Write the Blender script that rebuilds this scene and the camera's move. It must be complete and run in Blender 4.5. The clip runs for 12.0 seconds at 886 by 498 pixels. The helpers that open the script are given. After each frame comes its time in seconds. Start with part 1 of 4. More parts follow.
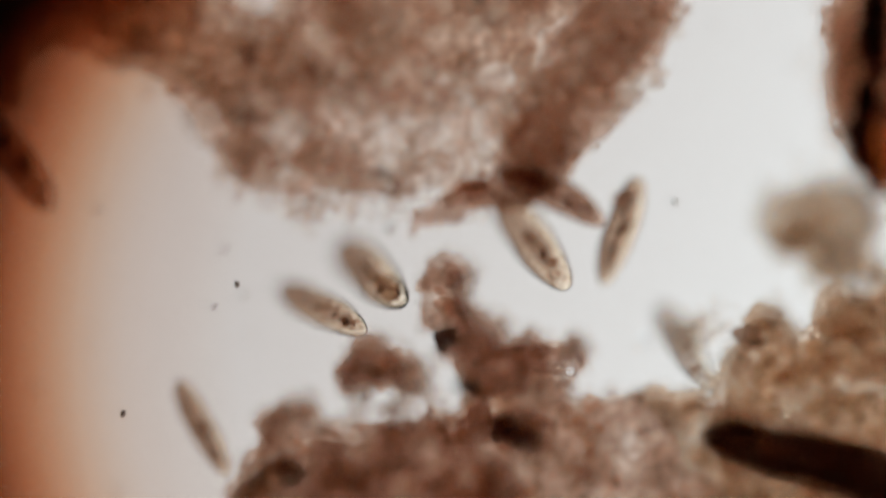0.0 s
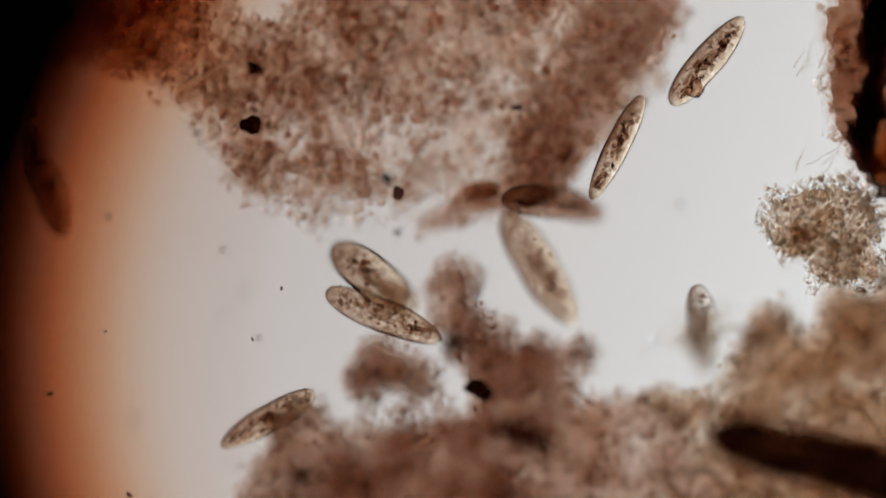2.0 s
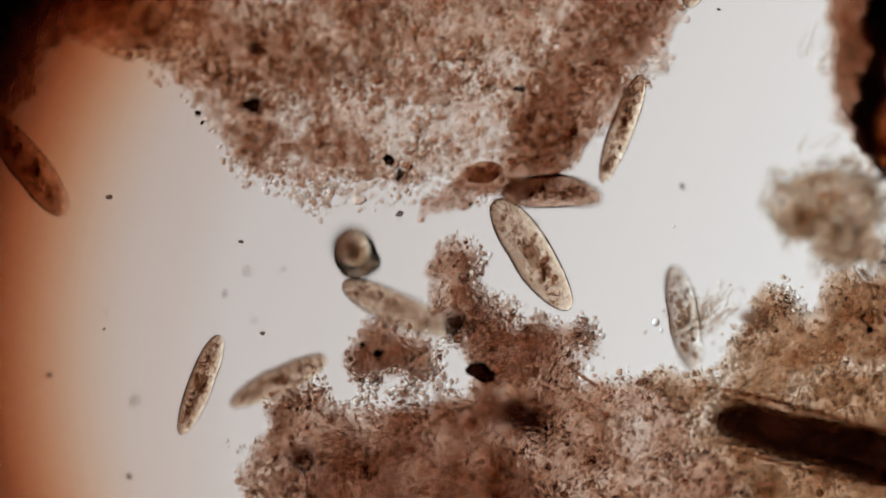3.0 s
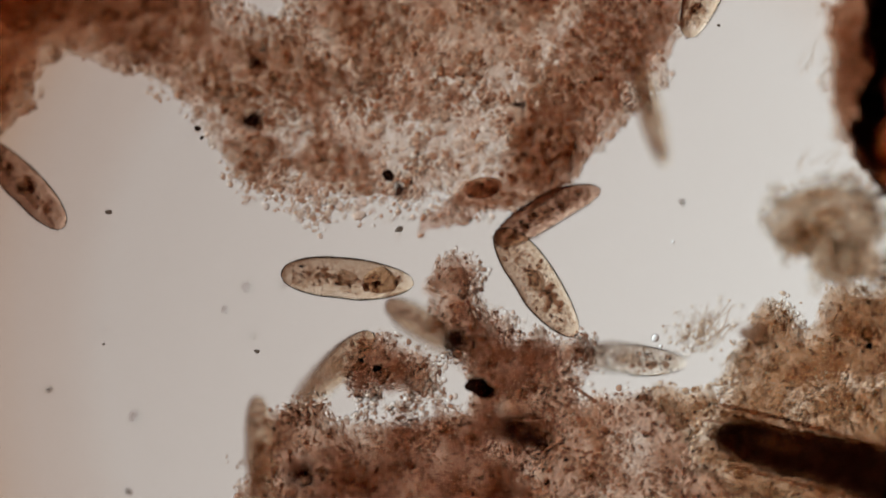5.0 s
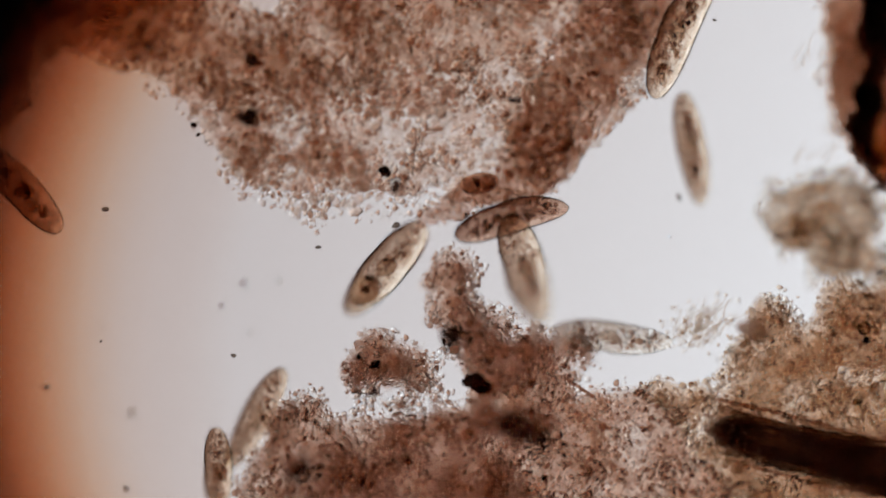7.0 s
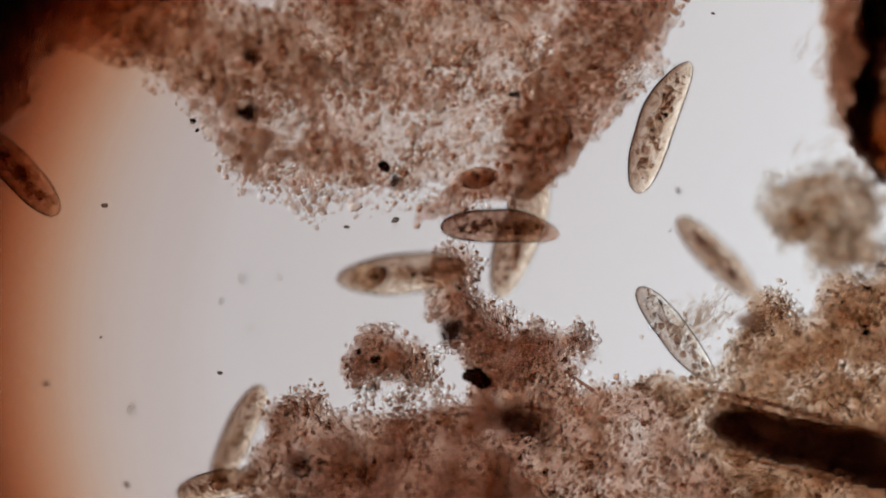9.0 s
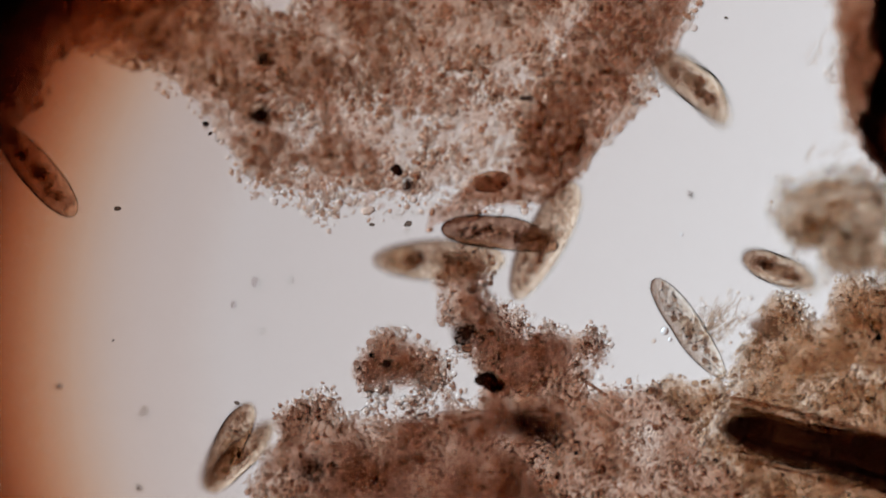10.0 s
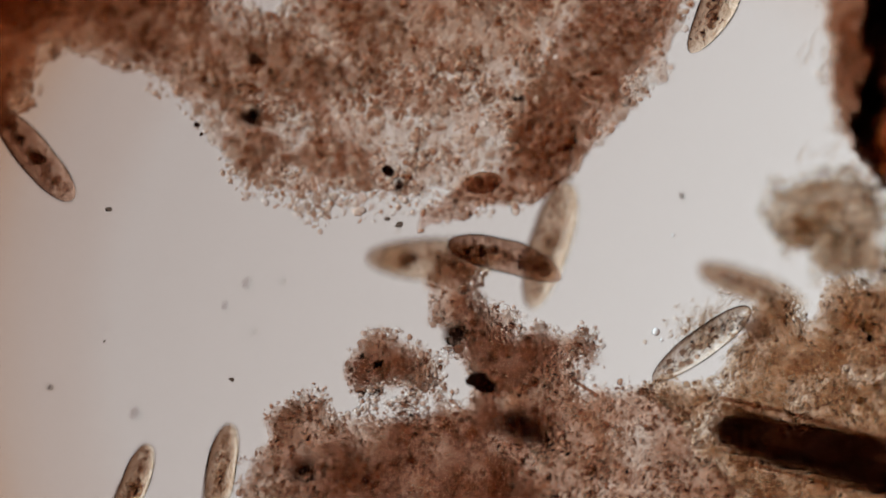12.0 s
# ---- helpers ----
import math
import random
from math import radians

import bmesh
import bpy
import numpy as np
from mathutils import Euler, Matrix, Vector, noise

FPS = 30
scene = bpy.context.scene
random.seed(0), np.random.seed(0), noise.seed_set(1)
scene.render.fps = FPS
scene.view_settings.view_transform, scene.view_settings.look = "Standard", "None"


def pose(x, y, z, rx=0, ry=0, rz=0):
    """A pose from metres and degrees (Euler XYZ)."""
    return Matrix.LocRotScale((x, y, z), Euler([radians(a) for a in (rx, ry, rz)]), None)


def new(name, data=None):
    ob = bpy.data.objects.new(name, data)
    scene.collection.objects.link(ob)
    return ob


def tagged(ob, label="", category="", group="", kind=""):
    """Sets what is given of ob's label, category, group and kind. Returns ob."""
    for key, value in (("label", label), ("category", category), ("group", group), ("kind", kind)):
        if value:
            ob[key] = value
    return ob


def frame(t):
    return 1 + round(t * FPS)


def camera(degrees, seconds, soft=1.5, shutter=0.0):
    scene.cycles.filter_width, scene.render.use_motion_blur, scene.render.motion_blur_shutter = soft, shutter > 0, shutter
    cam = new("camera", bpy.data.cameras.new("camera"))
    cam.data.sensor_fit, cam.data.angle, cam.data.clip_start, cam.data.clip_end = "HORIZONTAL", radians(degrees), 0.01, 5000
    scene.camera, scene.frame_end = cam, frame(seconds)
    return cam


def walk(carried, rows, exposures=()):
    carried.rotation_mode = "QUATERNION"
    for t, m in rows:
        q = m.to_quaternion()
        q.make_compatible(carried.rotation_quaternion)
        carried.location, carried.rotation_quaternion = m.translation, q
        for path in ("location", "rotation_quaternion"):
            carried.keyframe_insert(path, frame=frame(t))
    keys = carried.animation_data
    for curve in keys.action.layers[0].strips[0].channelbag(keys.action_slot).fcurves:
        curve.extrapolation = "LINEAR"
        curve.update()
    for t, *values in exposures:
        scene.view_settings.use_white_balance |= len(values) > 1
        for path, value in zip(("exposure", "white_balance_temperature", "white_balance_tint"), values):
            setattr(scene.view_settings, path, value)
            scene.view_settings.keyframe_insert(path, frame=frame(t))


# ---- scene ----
# A drop of pond water on a microscope slide, built at 1000 to 1: one metre here is one millimetre there.
D = 14.9597                      # camera to sharp plane

# ---- camera ----
cam = camera(6.0, 12.0, soft=1.75)
cam.data.dof.use_dof = True
cam.data.dof.focus_distance = D
cam.data.dof.aperture_fstop = 0.061
# light goes through many grains on its way
scene.cycles.max_bounces = scene.cycles.transmission_bounces = scene.cycles.transparent_max_bounces = 64
walk(cam, [(t, pose(x, y, D + z, 0, 0, r)) for t, x, y, z, r in [
    (0, 0.0146, 0.004, -0.0792, 0.3), (0.1, 0.0146, 0.002, -0.0865, 0.3), (0.2, 0, -0.071, -0.0939, 0.3), (0.3, 0.0254, -0.1379, -0.1012, 0.3),
    (0.4, 0.0254, -0.1359, -0.1012, 0.3), (0.5, 0.0197, -0.1071, -0.1012, 0), (0.6, 0.0149, -0.048, -0.0959, 0.3), (0.7, 0.0128, -0.021, -0.0906, 0.3),
    (0.8, 0.0117, -0.011, -0.0854, 0.3), (0.9, 0.0097, -0.001, -0.0801, 0.3), (1, 0.0119, 0.0029, -0.0748, -0.1), (1.2, 0.0071, 0.0028, -0.0528, -0.1),
    (1.4, 0.0022, 0.0027, -0.022, -0.11), (1.5, -0.0002, 0.0027, -0.01, -0.11), (1.7, -0.0009, 0.0068, 0.03, -0.18),
    (2, -0.0019, 0.0131, 0.045, -0.3), (2.2, -0.002, 0.0056, 0.042, -0.28), (2.4, -0.0021, -0.002, 0.022, -0.26),
    (2.5, -0.0021, -0.0057, 0.014, -0.25), (2.7, -0.0047, -0.0199, 0.004, -0.2), (4.3, 0.0002, -0.0015, 0, 0.14), (4.5, -0.0006, 0.0155, 0, 0.11),
    (5, -0.0034, 0.0077, 0, -0.03), (5.5, -0, 0, 0, 0), (6, 0.0074, 0.0119, 0, -0.2), (6.5, 0.0071, 0.0064, 0, -0.16), (6.7, 0.002, -0, 0, -0.2),
    (8.5, 0.0058, 0.0023, 0, -0.44), (9, 0.003, -0.0094, 0, -0.53), (9.5, 0.0129, 0.0014, 0, -0.45), (10, -0.0193, -0.0023, 0, -0.39),
    (10.5, -0.0254, -0.0017, 0, -0.4), (11, -0.0159, -0.0032, 0, -0.36), (11.5, -0.0181, 0.0142, 0, -0.33), (12, -0.0038, -0.001, 0, -0.39),
]],
     exposures=[(0, 0.26, 6500, 6), (0.3, 0.41, 6430, 6), (0.6, 0.49, 6400, 6), (1, 0.24, 6560, 8), (1.5, 0.13, 6510, 8), (2, 0.09, 6550, 8), (2.7, 0.16, 6580, 8),
                (4.3, 0.02, 6960, 9), (4.5, 0.05, 6960, 9), (5, -0.07, 7000, 9), (5.6, -0.08, 6800, 9), (6, 0.04, 6330, 9), (6.5, 0.16, 6330, 10), (8.5, 0.22, 6350, 11), (9, 0.08, 6430, 11),
                (9.5, 0.10, 6400, 10), (10, 0.07, 6450, 12), (10.5, 0.01, 6370, 10), (11, 0.06, 6300, 9), (11.5, 0.30, 6350, 9), (12, -0.08, 6820, 11)])

# ---- light ----
world = bpy.data.worlds.new("world")
scene.world = world
world.use_nodes = True
world.node_tree.nodes["Background"].inputs[0].default_value = (0.9, 0.8, 0.7, 1)
world.node_tree.nodes["Background"].inputs[1].default_value = 0.012


# ---- materials ----
class Mat:
    """A node material under construction."""

    def __init__(self, name):
        self.m = bpy.data.materials.new(name)
        self.m.use_nodes = True
        self.n = self.m.node_tree.nodes
        self.n.clear()
        self.out = self.n.new("ShaderNodeOutputMaterial")

    def node(self, kind, **values):
        nd = self.n.new(kind)
        for k, v in values.items():
            nd.inputs[k.replace("_", " ")].default_value = v
        return nd

    def link(self, a, b):
        self.m.node_tree.links.new(a, b)

    def coords(self):
        return self.n.new("ShaderNodeTexCoord").outputs["Object"]

    def noise(self, scale, detail=3.0, rough=0.6):
        nd = self.node("ShaderNodeTexNoise", Scale=scale, Detail=detail, Roughness=rough)
        self.link(self.coords(), nd.inputs["Vector"])
        return nd.outputs["Fac"]

    def ramp(self, fac, stops):
        nd = self.n.new("ShaderNodeValToRGB")
        el = nd.color_ramp.elements
        while len(el) < len(stops):
            el.new(0.5)
        for e, (p, c) in zip(el, stops):
            e.position, e.color = p, (*c, 1)
        self.link(fac, nd.inputs[0])
        return nd.outputs[0]

    def mult(self, a, b):
        nd = self.n.new("ShaderNodeMix")
        nd.data_type, nd.blend_type = "RGBA", "MULTIPLY"
        nd.inputs[0].default_value = 1.0
        self.link(a, nd.inputs[6])
        self.link(b, nd.inputs[7])
        return nd.outputs[2]

    def shader(self, kind, colour=None, **values):
        nd = self.node(kind, **values)
        if isinstance(colour, tuple):
            nd.inputs["Color"].default_value = (*colour, 1)
        elif colour is not None:
            self.link(colour, nd.inputs["Color"])
        return nd

    def mix(self, f, a, b):
        nd = self.n.new("ShaderNodeMixShader")
        if isinstance(f, float):
            nd.inputs[0].default_value = f
        else:
            self.link(f, nd.inputs[0])
        self.link(a.outputs[0], nd.inputs[1])
        self.link(b.outputs[0], nd.inputs[2])
        return nd

    def bump(self, fac, strength, distance):
        nd = self.node("ShaderNodeBump", Strength=strength, Distance=distance)
        self.link(fac, nd.inputs["Height"])
        return nd.outputs["Normal"]

    def done(self, sh):
        self.link(sh.outputs[0], self.out.inputs["Surface"])
        return self.m


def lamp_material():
    """Milky lamp glass; emission painted from dim orange to bright bluish white across it."""
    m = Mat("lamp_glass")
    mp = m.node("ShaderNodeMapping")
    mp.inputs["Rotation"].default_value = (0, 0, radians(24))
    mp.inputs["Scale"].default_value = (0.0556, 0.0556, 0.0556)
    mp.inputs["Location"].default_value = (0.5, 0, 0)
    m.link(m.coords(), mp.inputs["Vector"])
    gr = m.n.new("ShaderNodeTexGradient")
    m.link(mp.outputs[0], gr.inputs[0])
    # uneven glow painted in, to grade the background and shade the grains
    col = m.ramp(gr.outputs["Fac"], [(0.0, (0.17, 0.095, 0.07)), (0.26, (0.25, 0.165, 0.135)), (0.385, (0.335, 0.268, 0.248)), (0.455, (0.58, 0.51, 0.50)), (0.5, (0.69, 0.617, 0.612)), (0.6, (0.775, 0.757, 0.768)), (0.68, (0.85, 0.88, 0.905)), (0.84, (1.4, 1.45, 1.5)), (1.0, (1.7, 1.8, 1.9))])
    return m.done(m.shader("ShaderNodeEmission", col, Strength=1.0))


def tissue(name, stops, scale, fine, ior, see, solid, rough=0.0, relief=0.7):
    """Translucent organic matter: refracts, lets tinted light through, and scatters a little."""
    m = Mat(name)
    a, b = m.noise(scale), m.noise(fine, 2.0)
    col = m.mult(m.ramp(a, stops), m.ramp(b, [(0.38, (0.86, 0.825, 0.80)), (0.60, (1, 1, 1))]))
    n = m.bump(b, relief, 0.006)
    tr = m.shader("ShaderNodeBsdfTransparent", col)
    re = m.shader("ShaderNodeBsdfRefraction", col, IOR=ior, Roughness=rough)
    m.link(n, re.inputs["Normal"])
    so = m.shader("ShaderNodeBsdfDiffuse", col)
    m.link(n, so.inputs["Normal"])
    return m.done(m.mix(solid, m.mix(see, re, tr), so))


def granular(name, stops, ior, see, solid):
    """Loose grains, each of its own tone."""
    m = Mat(name)
    geo = m.n.new("ShaderNodeNewGeometry")
    col = m.ramp(geo.outputs["Random Per Island"], stops)
    tr = m.shader("ShaderNodeBsdfTransparent", col)
    re = m.shader("ShaderNodeBsdfRefraction", col, IOR=ior, Roughness=0.0)
    so = m.shader("ShaderNodeBsdfDiffuse", col)
    return m.done(m.mix(solid, m.mix(see, re, tr), so))


def plain(name, colour, rough, scale, spread=0.3):
    m = Mat(name)
    low = tuple(c * (1 - spread) for c in colour)
    col = m.ramp(m.noise(scale), [(0.3, low), (0.7, colour)])
    sh = m.node("ShaderNodeBsdfPrincipled", Roughness=rough)
    m.link(col, sh.inputs["Base Color"])
    m.link(m.bump(m.noise(scale * 4), 0.3, 0.004), sh.inputs["Normal"])
    return m.done(sh)


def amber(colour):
    """Clear tinted film; the stop's soft fringe of light is painted into its colour."""
    m = Mat("amber_fringe_tint")
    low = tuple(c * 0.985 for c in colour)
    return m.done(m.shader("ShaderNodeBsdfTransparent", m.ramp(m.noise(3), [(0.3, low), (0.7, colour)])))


def clear(name, colour, ior, see=0.0):
    m = Mat(name)
    g = m.shader("ShaderNodeBsdfGlass", colour, IOR=ior, Roughness=0.0)
    if see:
        g = m.mix(see, g, m.shader("ShaderNodeBsdfTransparent", colour))
    return m.done(g)


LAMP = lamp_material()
GLASS = clear("slide_glass", (0.97, 0.98, 0.98), 1.45)
BUBBLE = clear("bubble", (0.98, 0.99, 1.0), 1.22)
BLACK = plain("blackened_metal", (0.004, 0.003, 0.003), 0.9, 8)
# stepped from deep amber to nearly clear, imitating light fading at the stop's edge
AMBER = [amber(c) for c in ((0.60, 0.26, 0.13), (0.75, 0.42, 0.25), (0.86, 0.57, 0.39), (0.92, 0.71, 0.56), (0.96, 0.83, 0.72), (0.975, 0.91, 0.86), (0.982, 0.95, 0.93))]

MAT_RED = tissue("red_brown_detritus", [(0.36, (0.92, 0.79, 0.715)), (0.5, (0.975, 0.92, 0.88)), (0.64, (0.998, 0.985, 0.97))], 16, 55, 1.05, 0.75, 0.006, 0.0, 1.0)
LAYER_RED = tissue("red_brown_layer", [(0.34, (0.95, 0.85, 0.78)), (0.5, (0.988, 0.94, 0.90)), (0.66, (0.998, 0.98, 0.965))], 13, 55, 1.012, 0.15, 0.01)
LAYER_BROWN = tissue("brown_layer", [(0.34, (0.80, 0.68, 0.61)), (0.5, (0.925, 0.845, 0.795)), (0.66, (0.985, 0.95, 0.92))], 15, 70, 1.012, 0.4, 0.004)
MAT_RIDGE = tissue("dense_leaf", [(0.30, (0.86, 0.755, 0.70)), (0.5, (0.91, 0.825, 0.785)), (0.72, (0.955, 0.90, 0.87))], 14, 75, 1.04, 0.85, 0.004)
LAYER_DARK = tissue("dark_humus_layer", [(0.34, (0.66, 0.53, 0.485)), (0.5, (0.80, 0.69, 0.645)), (0.66, (0.93, 0.86, 0.825))], 16, 70, 1.012, 0.15, 0.01)
LAYER_TAWNY = tissue("tawny_layer", [(0.34, (0.85, 0.75, 0.67)), (0.5, (0.935, 0.87, 0.815)), (0.66, (0.98, 0.955, 0.925))], 16, 70, 1.012, 0.4, 0.004)
LAYER_BLACK = tissue("black_core", [(0.34, (0.16, 0.11, 0.085)), (0.66, (0.38, 0.27, 0.21))], 22, 70, 1.02, 0.3, 0.03)
AMBER_LUMP = tissue("amber_lump", [(0.3, (0.80, 0.50, 0.27)), (0.7, (0.97, 0.78, 0.55))], 22, 90, 1.06, 0.5, 0.02)
HUMUS_KNOT = tissue("humus_knot", [(0.35, (0.50, 0.40, 0.34)), (0.7, (0.72, 0.61, 0.54))], 40, 120, 1.02, 0.85, 0.004)
CLOT_SOFT = tissue("soft_clot", [(0.35, (0.24, 0.165, 0.135)), (0.7, (0.48, 0.36, 0.30))], 40, 120, 1.03, 0.85, 0.03)
MAT_BROWN = tissue("brown_detritus", [(0.34, (0.81, 0.705, 0.64)), (0.5, (0.935, 0.87, 0.83)), (0.66, (0.99, 0.97, 0.955))], 16, 60, 1.04, 0.85, 0.004)
MAT_TAWNY = tissue("tawny_detritus", [(0.36, (0.83, 0.71, 0.61)), (0.5, (0.94, 0.87, 0.805)), (0.65, (0.99, 0.96, 0.93))], 16, 60, 1.04, 0.85, 0.004)
MAT_OCHRE = tissue("ochre_detritus", [(0.36, (0.87, 0.76, 0.66)), (0.5, (0.955, 0.89, 0.825)), (0.64, (0.99, 0.955, 0.915))], 20, 60, 1.04, 0.8, 0.004)
MAT_DARK = tissue("dark_bark", [(0.35, (0.13, 0.09, 0.07)), (0.55, (0.27, 0.20, 0.155)), (0.8, (0.52, 0.40, 0.32))], 16, 60, 1.06, 0.8, 0.03)
MAT_FLAKE = tissue("amber_flake", [(0.3, (0.66, 0.49, 0.40)), (0.7, (0.88, 0.73, 0.64))], 14, 60, 1.03, 0.85, 0.02)
GRAIN_RED = granular("red_grains", [(0.0, (0.82, 0.66, 0.56)), (0.13, (0.92, 0.83, 0.765)), (0.45, (0.977, 0.938, 0.908)), (1.0, (0.994, 0.98, 0.968))], 1.055, 0.03, 0.004)
DEEP_RED = granular("red_deep_grains", [(0.0, (0.90, 0.79, 0.73)), (0.3, (0.955, 0.895, 0.86)), (0.7, (0.985, 0.96, 0.94)), (1.0, (0.995, 0.985, 0.975))], 1.02, 0.2, 0.004)
GRAIN_BROWN = granular("brown_grains", [(0.0, (0.72, 0.56, 0.47)), (0.15, (0.90, 0.81, 0.755)), (0.45, (0.965, 0.93, 0.905)), (0.9, (0.995, 0.985, 0.975))], 1.085, 0.02, 0.004)
DEEP_BROWN = granular("brown_deep_grains", [(0.0, (0.84, 0.71, 0.63)), (0.4, (0.94, 0.86, 0.80)), (0.8, (0.98, 0.945, 0.915)), (1.0, (0.99, 0.975, 0.96))], 1.015, 0.2, 0.004)
GRAIN_OCHRE = granular("ochre_grains", [(0.0, (0.78, 0.675, 0.58)), (0.15, (0.92, 0.855, 0.79)), (0.45, (0.972, 0.945, 0.915)), (0.9, (0.996, 0.988, 0.978))], 1.085, 0.02, 0.004)
DEEP_OCHRE = granular("ochre_deep_grains", [(0.0, (0.87, 0.78, 0.69)), (0.4, (0.95, 0.895, 0.84)), (0.8, (0.98, 0.955, 0.925)), (1.0, (0.99, 0.98, 0.965))], 1.015, 0.2, 0.004)
CLOT = tissue("dark_clot", [(0.35, (0.12, 0.075, 0.06)), (0.7, (0.26, 0.17, 0.13))], 40, 120, 1.06, 0.85, 0.06)
SPECK = tissue("speck", [(0.35, (0.40, 0.35, 0.32)), (0.7, (0.58, 0.53, 0.49))], 90, 200, 1.1, 0.7, 0.05)
PELLICLE = tissue("pellicle", [(0.36, (0.84, 0.735, 0.635)), (0.6, (0.96, 0.90, 0.83))], 50, 150, 1.075, 0.03, 0.003, 0.0, 0.3)
PELLICLE_RED = tissue("pellicle_reddish", [(0.36, (0.62, 0.47, 0.40)), (0.6, (0.84, 0.73, 0.66))], 50, 150, 1.085, 0.03, 0.005, 0.0, 0.3)
PELLICLE_CLEAR = tissue("pellicle_clear", [(0.36, (0.90, 0.86, 0.81)), (0.6, (0.98, 0.965, 0.945))], 50, 150, 1.075, 0.03, 0.003, 0.0, 0.3)
CYTO = granular("cytoplasm_grains", [(0.0, (0.62, 0.48, 0.40)), (0.2, (0.84, 0.73, 0.66)), (0.5, (0.94, 0.88, 0.84)), (0.9, (0.985, 0.965, 0.95))], 1.07, 0.1, 0.004)
COARSE = granular("coarse_granules", [(0.0, (0.50, 0.37, 0.30)), (0.25, (0.76, 0.63, 0.56)), (0.6, (0.91, 0.83, 0.78)), (0.95, (0.98, 0.955, 0.935))], 1.06, 0.2, 0.004)
FOOD = tissue("food", [(0.3, (0.66, 0.53, 0.45)), (0.7, (0.90, 0.81, 0.74))], 80, 200, 1.03, 0.4, 0.004, 0.0)
NUCLEUS = tissue("nucleus", [(0.3, (0.90, 0.84, 0.78)), (0.7, (0.96, 0.92, 0.88))], 60, 200, 1.045, 0.2, 0.004, 0.0)
VACUOLE = clear("vacuole", (0.98, 0.97, 0.96), 1.03, 0.2)
CYST_SHELL = tissue("cyst_shell", [(0.3, (0.72, 0.56, 0.47)), (0.7, (0.88, 0.74, 0.65))], 50, 140, 1.09, 0.35, 0.004, 0.0, 0.2)
HAIR = granular("cilia", [(0.0, (0.80, 0.72, 0.65)), (0.8, (0.93, 0.89, 0.85))], 1.05, 0.3, 0.004)


# ---- building helpers ----
def mesh_from(name, verts, faces, material, smooth=True):
    me = bpy.data.meshes.new(name)
    me.from_pydata([tuple(v) for v in verts], [], [tuple(f) for f in faces])
    me.materials.append(material)
    if smooth:
        me.polygons.foreach_set("use_smooth", [True] * len(me.polygons))
    me.update()
    return me


def part(name, data, parent, label="", at=None, kind=""):
    ob = new(name, data)
    ob.parent = parent
    if at is not None:
        ob.matrix_basis = at
    return tagged(ob, label, kind=kind)


def lathe(points, segments=24):
    """A closed round body from (x, radius, side shift) stations along x."""
    verts, faces = [], []
    for x, r, s in points:
        for k in range(segments):
            a = 2 * math.pi * k / segments
            verts.append((x, s + r * math.cos(a), 0.96 * r * math.sin(a)))
    for i in range(len(points) - 1):
        for k in range(segments):
            q = (k + 1) % segments
            faces.append((i * segments + k, (i + 1) * segments + k, (i + 1) * segments + q, i * segments + q))
    faces.append(tuple(range(segments)))
    faces.append(tuple((len(points) - 1) * segments + k for k in reversed(range(segments))))
    return verts, faces


def ball(rx, ry, rz, material, name, lump=0.0, seed=0, level=2):
    bm = bmesh.new()
    bmesh.ops.create_icosphere(bm, subdivisions=level, radius=1)
    for v in bm.verts:
        k = 1 + lump * noise.noise(v.co * 1.1 + Vector((seed * 3.1, seed, 0)))
        v.co = Vector((v.co.x * rx, v.co.y * ry, v.co.z * rz)) * k
    for f in bm.faces:
        f.smooth = True
    me = bpy.data.meshes.new(name)
    bm.to_mesh(me)
    bm.free()
    me.materials.append(material)
    return me


def icosahedron():
    g = (1 + 5 ** 0.5) / 2
    v = np.array([(-1, g, 0), (1, g, 0), (-1, -g, 0), (1, -g, 0), (0, -1, g), (0, 1, g), (0, -1, -g), (0, 1, -g), (g, 0, -1), (g, 0, 1), (-g, 0, -1), (-g, 0, 1)], float)
    v /= np.linalg.norm(v[0])
    f = [(i, j, k) for i in range(12) for j in range(i + 1, 12) for k in range(j + 1, 12)
         if max(np.linalg.norm(v[i] - v[j]), np.linalg.norm(v[j] - v[k]), np.linalg.norm(v[i] - v[k])) < 1.2]
    out = []
    for i, j, k in f:
        n = np.cross(v[j] - v[i], v[k] - v[i])
        out.append((i, j, k) if n @ v[i] > 0 else (i, k, j))
    return v, np.array(out)


ICO_V, ICO_F = icosahedron()


